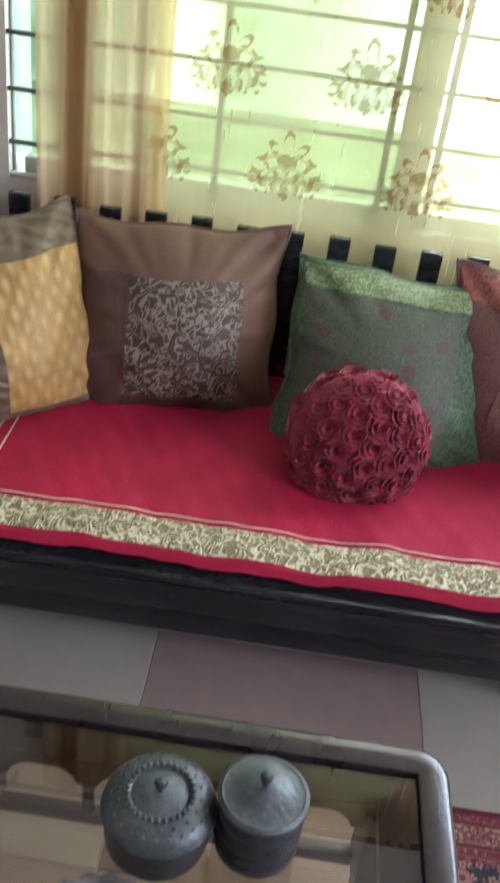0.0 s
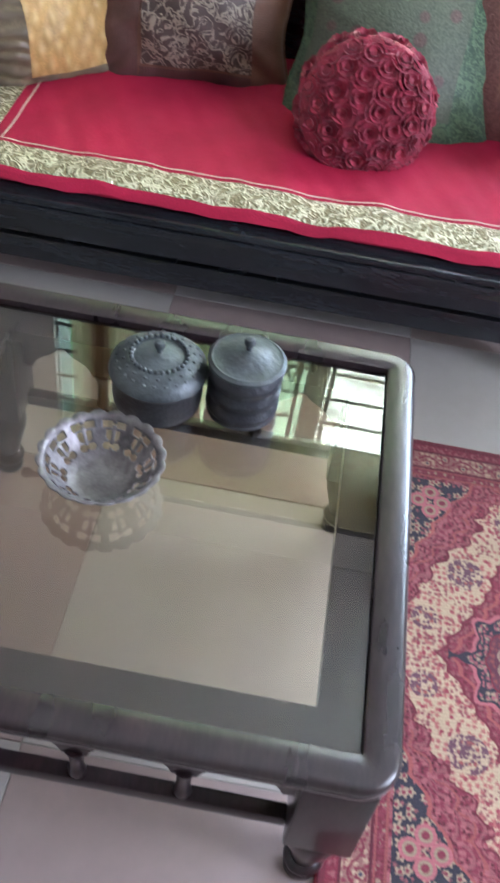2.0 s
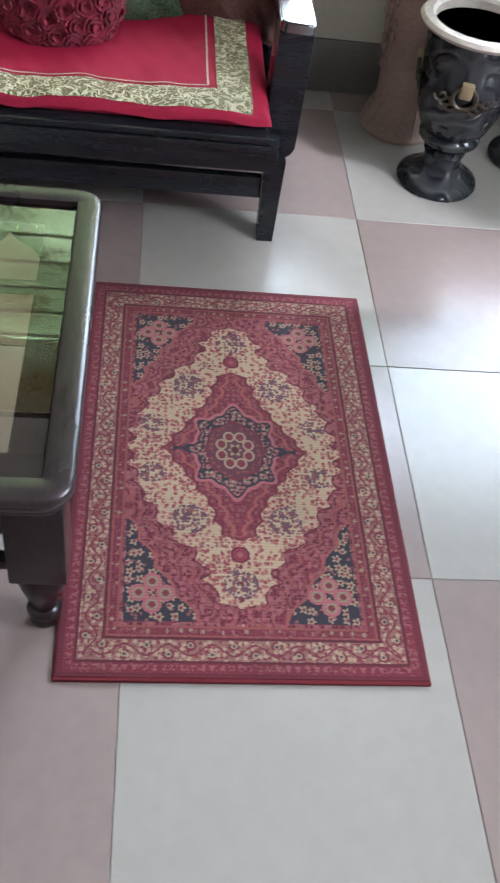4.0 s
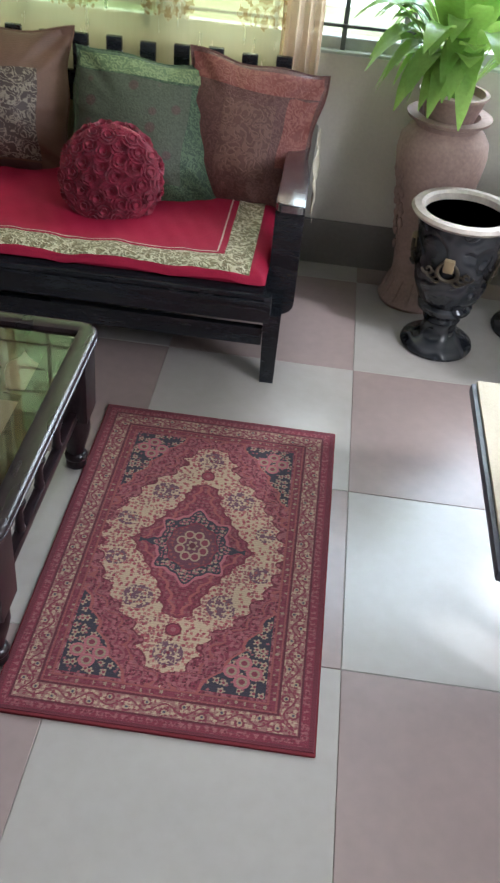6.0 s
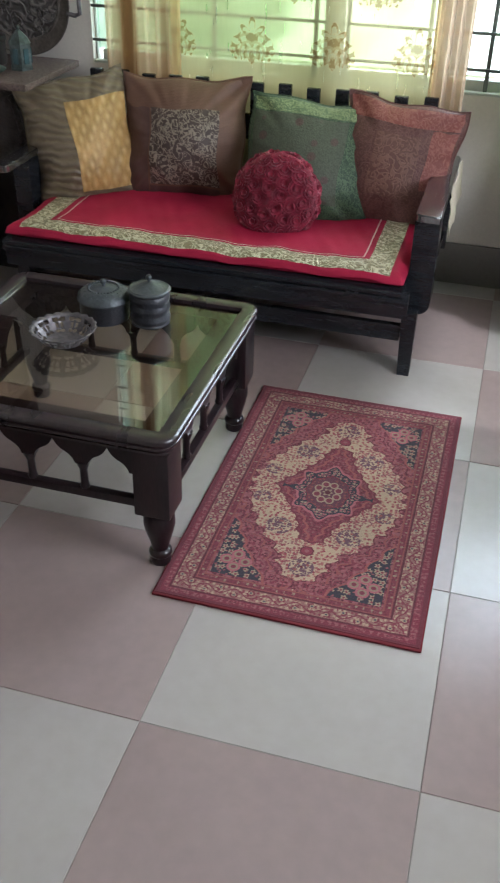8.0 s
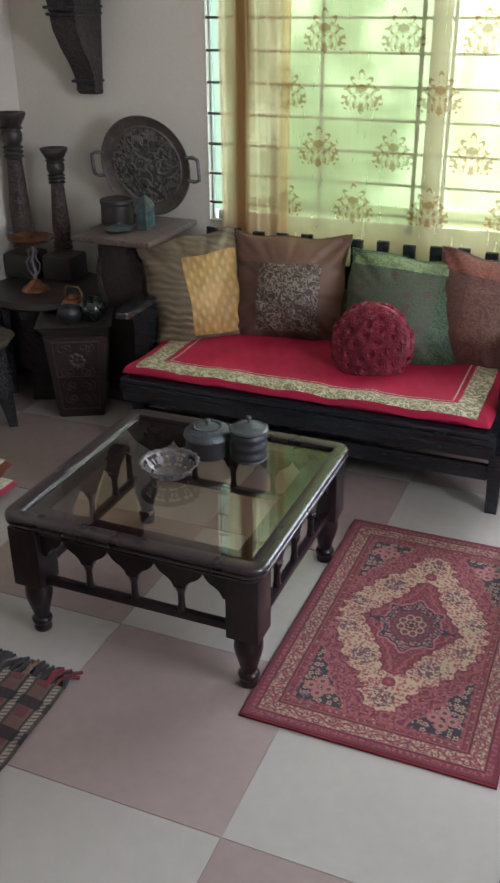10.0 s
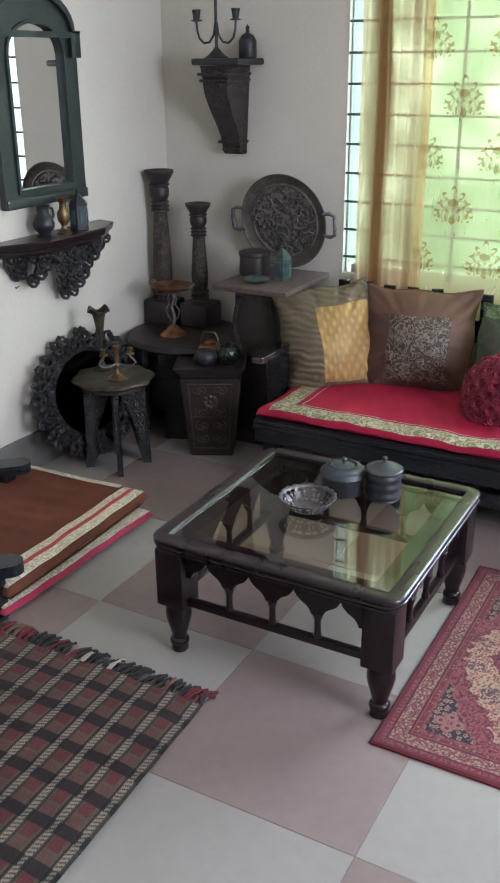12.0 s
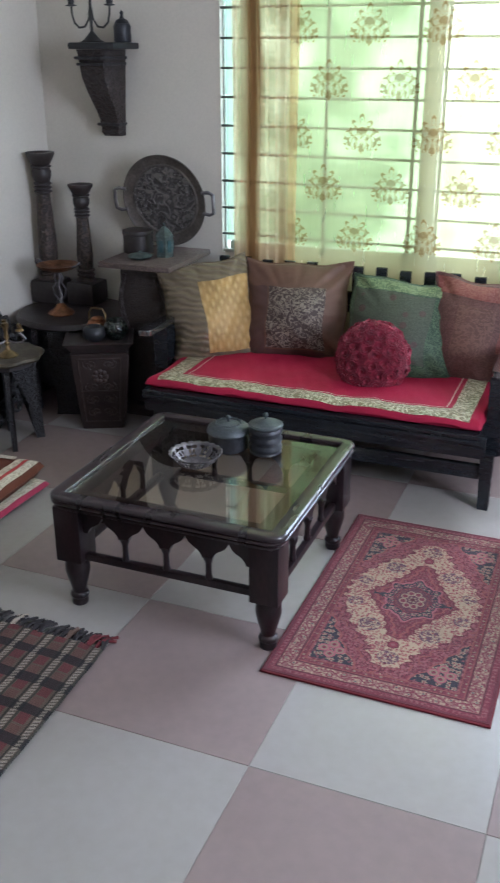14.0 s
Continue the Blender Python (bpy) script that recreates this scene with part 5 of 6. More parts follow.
def pot(name, m, prof, material, label, n=28, handle=None):
    t = thing(name, m, label, "pot", "pots in the planter")
    part("body", lathe(bmesh.new(), prof, n), material, t)
    if handle:
        part("handle", tube(bmesh.new(), handle, 0.005, 8), BRASS, t)
    return t


planter()
P0 = 0.434
pot("copper_kettle", pose(-1.585, 1.985, P0), [(0.03, 0), (0.05, 0.02), (0.055, 0.045), (0.045, 0.065), (0.028, 0.072), (0.03, 0.078), (0.018, 0.085), (0, 0.09)], COPPER, "worn copper kettle with arched handle in the planter", 28, [(-0.045, 0, 0.06), (-0.045, 0, 0.1), (-0.03, 0, 0.125), (0.03, 0, 0.125), (0.045, 0, 0.1), (0.045, 0, 0.06)])
pot("round_pot", pose(-1.545, 1.885, P0), [(0.03, 0), (0.052, 0.02), (0.057, 0.04), (0.05, 0.06), (0.036, 0.07), (0.03, 0.068), (0, 0.05)], PEWTERDARK, "small dark round pot in the planter")
pot("glass_pot", pose(-1.465, 1.945, P0), [(0.03, 0), (0.055, 0.025), (0.06, 0.05), (0.052, 0.075), (0.04, 0.088), (0.045, 0.094), (0.038, 0.092), (0, 0.06)], mat("dark_green_glazed_pot", (0.025, 0.03, 0.024), 0.2, vary=0.4, scale=60, fine=90), "dark green glazed pot in the planter")


AGEDBRASS = mat("tarnished_brass", (0.085, 0.068, 0.044), 0.45, metal=0.5, vary=0.25, scale=20, fine=90, bump=0.2)


def octagon_table():
    t = thing("octagonal_table", pose(-1.84, 1.575, 0), "small side table with scalloped tarnished brass top on carved legs", "side table")
    part("top", lathe(bmesh.new(), [(0.155, 0.402), (0.172, 0.408), (0.178, 0.418), (0.172, 0.428), (0.16, 0.43), (0.0, 0.43)], 64, 0, 0, 0.045, 8), AGEDBRASS, t, "tarnished brass tray top", smooth=50)
    part("collar", lathe(bmesh.new(), [(0.13, 0.375), (0.14, 0.38), (0.14, 0.4015)], 8), DUSTY, t)
    for k in range(4):
        outl = [(0.02, 0.374), (0.03, 0.33), (0.055, 0.27), (0.085, 0.2), (0.1, 0.12), (0.102, 0.05), (0.112, 0.0), (0.15, 0.0), (0.142, 0.04), (0.134, 0.1), (0.13, 0.2), (0.132, 0.3), (0.138, 0.374)]
        part("leg", prism(bmesh.new(), outl, 0.024, Matrix.Rotation(radians(90 * k - 50), 4, "Z")), BLACKCARVE, t)


def candelabra(m):
    t = thing("candelabra", m, "small brass candelabra with curled arms on the side table", "candelabra")
    part("base", lathe(bmesh.new(), [(0.045, 0), (0.046, 0.004), (0.035, 0.012), (0.012, 0.03), (0.008, 0.05)], 28), BRASS, t)
    part("stem", lathe(bmesh.new(), [(0.008, 0.05), (0.013, 0.06), (0.007, 0.075), (0.012, 0.09), (0.008, 0.11), (0.014, 0.135), (0.016, 0.15), (0.012, 0.15), (0.0, 0.14)], 20), BRASS, t)
    for k in range(3):
        m2 = Matrix.Rotation(radians(120 * k + 10), 4, "Z")
        bm = tube(bmesh.new(), [(0.008, 0, 0.07), (0.04, 0, 0.062), (0.075, 0, 0.068), (0.09, 0, 0.085), (0.082, 0, 0.098), (0.068, 0, 0.105), (0.066, 0, 0.118)], 0.005, 8)
        bm.transform(m2)
        part("arm", bm, SILVER, t)
        bm = lathe(bmesh.new(), [(0.008, 0.116), (0.02, 0.12), (0.018, 0.124), (0.009, 0.128), (0.012, 0.148), (0.008, 0.148), (0, 0.135)], 16, 0.066, 0)
        bm.transform(m2)
        part("cup", bm, BRASS, t)


def tulip_vase(m):
    t = thing("tulip_vase", m, "slim tarnished brass vase with a fluted lip on side table", "vase")
    part("foot", lathe(bmesh.new(), [(0.04, 0), (0.041, 0.004), (0.02, 0.015), (0.008, 0.04), (0.006, 0.1)], 24), AGEDBRASS, t)
    part("cup", lathe(bmesh.new(), [(0.006, 0.1), (0.01, 0.16), (0.018, 0.19), (0.023, 0.225), (0.03, 0.258)], 24), AGEDBRASS, t)
    bm = bmesh.new()
    n = 48
    rings = []
    for r, z in ((0.0302, 0.2582), (0.042, 0.272), (0.05, 0.276)):
        rings.append([bm.verts.new((r * math.cos(2 * math.pi * k / n), r * math.sin(2 * math.pi * k / n), z + (r - 0.03) * 0.6 * math.cos(4 * 2 * math.pi * k / n))) for k in range(n)])
    for a, b in zip(rings, rings[1:]):
        for k in range(n):
            bm.faces.new((a[k], a[(k + 1) % n], b[(k + 1) % n], b[k]))
    o = part("lip", bm, AGEDBRASS, t)
    o.modifiers.new("thickness", "SOLIDIFY").thickness = 0.002


octagon_table()
candelabra(pose(-1.79, 1.545, 0.43))
tulip_vase(pose(-1.935, 1.625, 0.43))


def leaf_ring(bm, r0, r1, n, seed, lift=0.02, size=0.03):
    """Carved leaves and curls round a ring, in the x-z plane."""
    rng = random.Random(seed)
    for k in range(n):
        a = 2 * math.pi * k / n + rng.uniform(-0.05, 0.05)
        for r, sc in ((r0 + 0.3 * (r1 - r0), 0.9), (r0 + 0.75 * (r1 - r0), 1.0)):
            aa = a + (0.5 if sc < 1 else 0) * 2 * math.pi / n
            cx, cz = r * math.cos(aa), r * math.sin(aa)
            s = 1 if (k % 2) else -1
            tube(bm, [(cx + size * (0.2 + 0.075 * i) * math.cos(aa + s * i * 0.62), -lift * (1 - i / 14), cz + size * (0.2 + 0.075 * i) * math.sin(aa + s * i * 0.62)) for i in range(11)], size * 0.33, 6, lambda q: 1 - 0.55 * q)
        ball(bm, (r1 + 0.002) * math.cos(a), -lift * 0.5, (r1 + 0.002) * math.sin(a), size * 0.36, 1, 0.7, 1, 8, 6)


def carved_round_mirror():
    m = pose(-2.045, 1.65, 0.297, 0, 0, 90) @ pose(0, 0, 0, -15, 0, 0) @ Matrix.Diagonal((1.3, 1, 1.0, 1))
    t = thing("carved_oval_mirror", m, "oval mirror in openwork carved dark frame leaning on the wall", "mirror")
    bm = bmesh.new()
    leaf_ring(bm, 0.195, 0.28, 28, 8, 0.025, 0.042)
    tagged(part("carving", bm, BLACKCARVE, t, "pierced carved leaves", smooth=60), kind="stuff")
    flat = Matrix.Rotation(radians(90), 4, "X")
    bm = lathe(bmesh.new(), [(0.185, 0.0), (0.19, 0.022), (0.205, 0.026), (0.212, 0.016), (0.215, 0.0)], 64)
    bm.transform(flat)
    part("rim", bm, BLACKCARVE, t)
    bm = lathe(bmesh.new(), [(0.24, -0.012), (0.24, -0.004), (0.0, -0.003)], 64)
    bm.transform(flat)
    part("backing", bm, BLACKWOOD, t)
    bm = lathe(bmesh.new(), [(0.187, 0.002), (0.187, 0.004), (0.0, 0.0045)], 64)
    bm.transform(flat)
    part("glass", bm, DIMMIRROR, t, "dim old mirror glass")


MIRROR = mat("mirror_glass", (0.82, 0.84, 0.82), 0.02, metal=1.0, vary=0.01, bump=0)
MIRROR.node_tree.nodes["Principled BSDF"].inputs["Roughness"].links and MIRROR.node_tree.links.remove(MIRROR.node_tree.nodes["Principled BSDF"].inputs["Roughness"].links[0])
MIRROR.node_tree.nodes["Principled BSDF"].inputs["Roughness"].default_value = 0.01
DIMMIRROR = mat("dim_mirror_glass", (0.06, 0.06, 0.06), 0.12, metal=1.0, vary=0.1, bump=0)
carved_round_mirror()

# ---- west wall: arched mirror and carved shelf ----
BLUEBLACK = mat("worn_blue_black_paint", (0.009, 0.013, 0.014), 0.4, vary=0.25, scale=9, fine=60, bump=0.15, other=(0.026, 0.034, 0.033))


def arch(y0, y1, z0, z1, rise, n=16, shoulder=0.0):
    """An upright outline with a round-arched head, optionally with level shoulders."""
    c, r = (y0 + y1) / 2, (y1 - y0) / 2 - shoulder
    pts = [(y0, z0), (y0, z1)]
    if shoulder:
        pts.append((y0 + shoulder, z1))
    for k in range(1, n):
        a = math.pi - math.pi * k / n
        pts.append((c + r * math.cos(a), z1 + rise * math.sin(a)))
    if shoulder:
        pts.append((y1 - shoulder, z1))
    return pts + [(y1, z1), (y1, z0)]


def loft(bm, outer, inner, x0, x1):
    """A flat frame between two outlines with equal counts, in the y-z plane."""
    vs = [[bm.verts.new((x, y, z)) for y, z in o] for x in (x0, x1) for o in (outer, inner)]
    ob_, ib, of, inf = vs
    n = len(outer)
    for k in range(n):
        j = (k + 1) % n
        bm.faces.new((of[k], of[j], inf[j], inf[k]))
        bm.faces.new((ob_[k], ob_[j], of[j], of[k]))
        bm.faces.new((inf[k], inf[j], ib[j], ib[k]))
        bm.faces.new((ob_[j], ob_[k], ib[k], ib[j]))
    return bm


def arched_mirror():
    t = thing("arched_mirror", pose(XL, 1.57, 1.13), "tall arched wall mirror in blue black painted wooden frame", "mirror")
    outer = arch(-0.256, 0.256, 0.03, 0.70, 0.14, 16, 0.035)
    inner = arch(-0.165, 0.165, 0.1, 0.62, 0.11, 16, 0.002)
    part("frame", loft(bmesh.new(), outer, inner, 0.004, 0.035), BLUEBLACK, t)
    o2 = arch(-0.18, 0.18, 0.085, 0.62, 0.122, 16, 0.002)
    part("inner_bead", loft(bmesh.new(), o2, inner, 0.036, 0.044), BLUEBLACK, t)
    bm = bmesh.new()
    crown = arch(-0.268, 0.268, 0.70, 0.705, 0.15, 16, 0.035)
    crown_in = [(y * 0.93, z - 0.022) for y, z in crown]
    loft(bm, crown, crown_in, 0.036, 0.056)
    part("crown_moulding", bm, BLUEBLACK, t)
    for s in (-1, 1):
        part("shoulder_block", box(bmesh.new(), 0.036, 0.058, s * 0.232 - 0.03, s * 0.232 + 0.03, 0.6, 0.695, 0.004), BLUEBLACK, t)
    part("lower_rail", box(bmesh.new(), 0.036, 0.046, -0.256, 0.256, 0.03, 0.07, 0.004), BLUEBLACK, t)
    bm = bmesh.new()
    f = bm.faces.new([bm.verts.new((0.02, y, z)) for y, z in inner])
    part("glass", bm, MIRROR, t, "clear mirror glass")


def wall_shelf():
    t = thing("carved_wall_shelf", pose(XL, 1.60, 1.0), "dark carved wooden wall shelf with openwork leaf brackets", "shelf")
    plan = [(0.0, -0.40), (0.06, -0.375), (0.16, -0.19), (0.16, 0.18), (0.09, 0.33), (0.0, 0.35)]
    bm = bmesh.new()
    rings = []
    for z, k in ((-0.026, 0.86), (-0.014, 0.92), (-0.002, 0.93), (0.006, 0.99), (0.03, 1.02), (0.036, 1.0)):
        rings.append([bm.verts.new((x * k, y * k, z)) for x, y in plan])
    for a, b in zip(rings, rings[1:]):
        for k in range(6):
            bm.faces.new((a[k], a[(k + 1) % 6], b[(k + 1) % 6], b[k]))
    bm.faces.new(rings[0])
    bm.faces.new(rings[-1])
    part("board", bm, DARKWOOD, t, smooth=20)
    rng = random.Random(4)

    def scrolls(places, seed):
        bm = bmesh.new()
        for x, y, z, r, s in places:
            tube(bm, [(x + 0.004 * math.sin(i), y + s * r * (0.25 + 0.08 * i) * math.cos(i * 0.62), z + r * (0.25 + 0.08 * i) * math.sin(i * 0.62)) for i in range(11)], r * 0.33, 6, lambda q: 1 - 0.5 * q)
            ball(bm, x, y, z, r * 0.42, 0.7, 1, 1.1, 8, 6)
            ball(bm, x, y + s * r * 0.75, z - r * 0.5, r * 0.34, 0.6, 1.3, 0.8, 8, 6)
        return bm
    def fill(y0, y1, depth, rows):
        out = []
        for k in range(rows):
            z = -0.03 - depth * k / rows
            half = (y1 - y0) / 2 * (1 - 0.8 * k / rows)
            count = max(1, int(half * 2 / 0.045))
            for j in range(count):
                y = (y0 + y1) / 2 + half * (2 * (j + 0.5) / count - 1) + 0.006 * rng.uniform(-1, 1)
                out.append((0.13 * (1 - 0.75 * k / rows) - 0.25 * abs(y) * (abs(y) > 0.2) + rng.uniform(-0.01, 0.01), y, z, 0.031 + 0.008 * rng.random(), rng.choice((-1, 1))))
        return out
    left, mid, right = fill(-0.33, -0.1, 0.14, 4), fill(-0.12, 0.2, 0.24, 6), fill(0.16, 0.34, 0.12, 3)
    for pl in (left, mid, right):
        tagged(part("openwork_bracket", scrolls(pl, 1), BLACKCARVE, t, "", 60), kind="stuff")


arched_mirror()
wall_shelf()
SZ = 1.0365
jug = thing("jug", pose(-2.07, 1.475, SZ), "dark pewter jug with a curved handle on wall shelf", "jug")
part("body", lathe(bmesh.new(), [(0.03, 0), (0.033, 0.004), (0.022, 0.012), (0.042, 0.035), (0.046, 0.055), (0.036, 0.08), (0.024, 0.1), (0.028, 0.125), (0.032, 0.13), (0.026, 0.13), (0.0, 0.1)], 28), PEWTERDARK, jug)
part("handle", tube(bmesh.new(), [(0.0, 0.028, 0.118), (0.0, 0.06, 0.11), (0.0, 0.066, 0.08), (0.0, 0.044, 0.05)], 0.005, 8), PEWTERDARK, jug)
vs = thing("brass_vase", pose(-2.05, 1.58, SZ), "small old brass vase with fluted neck on wall shelf", "vase")
part("body", lathe(bmesh.new(), [(0.032, 0), (0.033, 0.006), (0.014, 0.02), (0.012, 0.034), (0.026, 0.055), (0.027, 0.085), (0.016, 0.105), (0.014, 0.125), (0.03, 0.15), (0.026, 0.15), (0.0, 0.12)], 28), BRASS, vs)
lantern("lantern", pose(-2.065, 1.70, SZ), 0.042, 0.17, PEWTERDARK, "dark metal lantern with teal glass on wall shelf")

# ---- north wall: corbel with candle holder ----


def corbel():
    t = thing("wall_corbel", pose(-1.73, YB, 1.3), "dark carved wooden corbel shelf mounted on the wall", "shelf")
    side = [(0.0, 0.0), (-0.05, 0.0), (-0.075, 0.02), (-0.065, 0.04), (-0.08, 0.055), (-0.075, 0.075), (-0.1, 0.12), (-0.16, 0.2), (-0.2, 0.27), (-0.21, 0.32), (-0.2, 0.335), (-0.215, 0.345), (-0.215, 0.37), (-0.225, 0.395), (0.0, 0.395)]
    half = lambda z: 0.046 + 0.022 * (z / 0.395)
    bm = bmesh.new()
    l = [bm.verts.new((-half(z), y, z)) for y, z in side]
    r = [bm.verts.new((half(z), y, z)) for y, z in side]
    f = bm.faces.new(l)
    g = bm.faces.new(list(reversed(r)))
    for k in range(len(side)):
        j = (k + 1) % len(side)
        bm.faces.new((l[j], l[k], r[k], r[j]))
    bmesh.ops.triangulate(bm, faces=[f, g])
    part("body", bm, CARVED, t, smooth=25)
    for zz, w, y in ((0.325, 0.135, -0.226), (0.352, 0.145, -0.236), (0.05, 0.11, -0.09)):
        part("moulding", box(bmesh.new(), -w / 2 - 0.006, w / 2 + 0.006, y, -0.004, zz, zz + 0.013, 0.004), BLACKCARVE, t)
    part("board", box(bmesh.new(), -0.1, 0.145, -0.25, 0.0, 0.396, 0.425, 0.01), IRON, t)
    return t


def candle_holder():
    t = thing("candle_holder", pose(-1.765, 2.40, 1.7255), "black iron two armed candle holder on the wall shelf", "candle holder")
    part("base", lathe(bmesh.new(), [(0.055, 0.0), (0.056, 0.004), (0.04, 0.012), (0.022, 0.03), (0.008, 0.048), (0.006, 0.052)], 24), IRON, t)
    part("stem", tube(bmesh.new(), [(0, 0, 0.05), (0, 0, 0.15), (0, 0, 0.3), (0, 0, 0.34)], 0.007, 10), IRON, t)
    for s in (-1, 1):
        part("arm", tube(bmesh.new(), [(s * 0.004, 0, 0.15), (s * 0.012, 0, 0.1), (s * 0.035, 0, 0.068), (s * 0.065, 0, 0.064), (s * 0.09, 0, 0.085), (s * 0.1, 0, 0.12), (s * 0.103, 0, 0.158)], 0.005, 8), IRON, t)
        part("cup", lathe(bmesh.new(), [(0.01, 0.155), (0.026, 0.158), (0.026, 0.162), (0.014, 0.164), (0.016, 0.18), (0.021, 0.205), (0.017, 0.205), (0.0, 0.18)], 18, s * 0.103, 0), IRON, t)


corbel()
candle_holder()
fl = thing("lidded_flask", pose(-1.635, 2.46, 1.7255), "small dark metal flask with pointed lid on the wall shelf", "flask")
part("body", lathe(bmesh.new(), [(0.038, 0.0), (0.041, 0.005), (0.041, 0.07), (0.036, 0.08)], 28), PEWTERDARK, fl)
part("lid", lathe(bmesh.new(), [(0.0365, 0.0805), (0.028, 0.095), (0.01, 0.105), (0.007, 0.12), (0.011, 0.128), (0.0, 0.14)], 28), PEWTERDARK, fl)

# ---- floor seats ----
RUST = mat("rust_brown_cloth", (0.135, 0.042, 0.022), 0.8, vary=0.16, scale=5, fine=300, bump=0.2, spec=0.25)
MAGENTA = mat("magenta_cloth", (0.33, 0.012, 0.06), 0.8, vary=0.1, scale=5, fine=300, bump=0.15, sheen=0.2)
CREAMBAND = carved("cream_woven_band", (0.4, 0.34, 0.24), (0.72, 0.66, 0.52), 80, 0.4, 0.7)
REDBAND = mat("red_ribbon", (0.45, 0.03, 0.025), 0.6, vary=0.08, fine=300)


def mattress(m, w, d, h, cloth, bands, label, droop):
    """A flat floor cushion; bands run along its x-end edge."""
    t = thing("floor_mattress", m, label, "floor cushion", "stacked floor cushions")

    def top(x, y):
        e = np.minimum(np.minimum(w / 2 - np.abs(x), d / 2 - np.abs(y)) / 0.05, 1)
        return h * (0.5 + 0.5 * np.sqrt(np.clip(1 - (1 - e) ** 2, 0, 1))) + 0.004 * ripple(x, y, 16, droop) + 0.004 * ripple(0.5 * x, y, 42, droop) * np.clip((w / 2 - 0.13 - x) / 0.1, 0, 1) + 0.03 * droop * np.clip(x / w + y / d - 0.55, 0, 1)
    def low(x, y):
        e = np.minimum(np.minimum(w / 2 - np.abs(x), d / 2 - np.abs(y)) / 0.05, 1)
        return h * (0.5 - 0.5 * np.sqrt(np.clip(1 - (1 - e) ** 2, 0, 1))) + 0.03 * droop * np.clip(x / w + y / d - 0.55, 0, 1)
    sheet("cover", 70, 80, lambda u, v: ((u - 0.5) * w, (v - 0.5) * d, top((u - 0.5) * w, (v - 0.5) * d)), cloth, t)
    sheet("underside", 30, 30, lambda u, v: ((0.5 - u) * w, (v - 0.5) * d, low((0.5 - u) * w, (v - 0.5) * d)), cloth, t)
    for a, b, material in bands:
        x0, x1 = w / 2 - a, w / 2 - b
        sheet("band", 6, 90, lambda u, v, x0=x0, x1=x1: (x1 + (x0 - x1) * (1 - u), (v - 0.5) * (d - 0.02), top(x1 + (x0 - x1) * (1 - u), (v - 0.5) * (d - 0.02)) + 0.003), material, t)
    return t


m1 = mattress(pose(-1.745, 0.765, 0.004, 0, 0, -1), 0.735, 0.84, 0.05, MAGENTA, ((0.012, 0.062, CREAMBAND),), "magenta floor mattress with cream woven edge under another", 0.3)
m2 = mattress(pose(-1.735, 0.765, 0.056, 0, 0, 1), 0.70, 0.82, 0.074, RUST, ((0.014, 0.05, CREAMBAND), (0.052, 0.068, REDBAND), (0.07, 0.104, CREAMBAND)), "rust brown floor mattress with cream and red bands", 0.9)
sheet("end_band", 60, 5, lambda u, v: (-0.34 + 0.58 * u, 0.36 + 0.026 * v, 0.0785 + 0 * u + 0.03 * 0.9 * np.clip((-0.34 + 0.58 * u) / 0.7 + (0.36 + 0.026 * v) / 0.82 - 0.55, 0, 1)), CREAMBAND, m2)


def floor_chair():
    t = thing("low_floor_chair", pose(-1.75, 0.4, 0), "low black wooden chair with rounded arms beside floor cushions", "chair")
    for p0, p1 in (((-1.925, 1.03), (-2.1, 0.86)), ((-1.40, 0.40), (-1.62, 0.16))):
        a, b = Vector((*p0, 0.165)), Vector((*p1, 0.165))
        d = (b - a).normalized()
        s = Vector((-d.y, d.x, 0)) * 0.045
        bm = bmesh.new()
        pts = [a + s * math.sin(radians(q)) - d * 0.045 * math.cos(radians(q)) for q in range(-90, 91, 20)] + [b + s, b - s]
        lo = [bm.verts.new(p) for p in pts]
        hi = [bm.verts.new(p + Vector((0, 0, 0.04))) for p in pts]
        bm.faces.new(lo)
        bm.faces.new(hi)
        for k in range(len(pts)):
            j = (k + 1) % len(pts)
            bm.faces.new((lo[k], lo[j], hi[j], hi[k]))
        bm.transform(Matrix.Translation((1.75, -0.4, 0)))
        part("arm", bm, BLACKWOOD, t)
        c = a + d * 0.06
        bm = box(bmesh.new(), c.x - 0.03, c.x + 0.03, c.y - 0.03, c.y + 0.03, 0.131 if p0[1] > 0.6 else 0.0, 0.164, 0.006)
        bm.transform(Matrix.Translation((1.75, -0.4, 0)))
        part("arm_support", bm, BLACKWOOD, t)


floor_chair()

# ---- plaid blanket ----


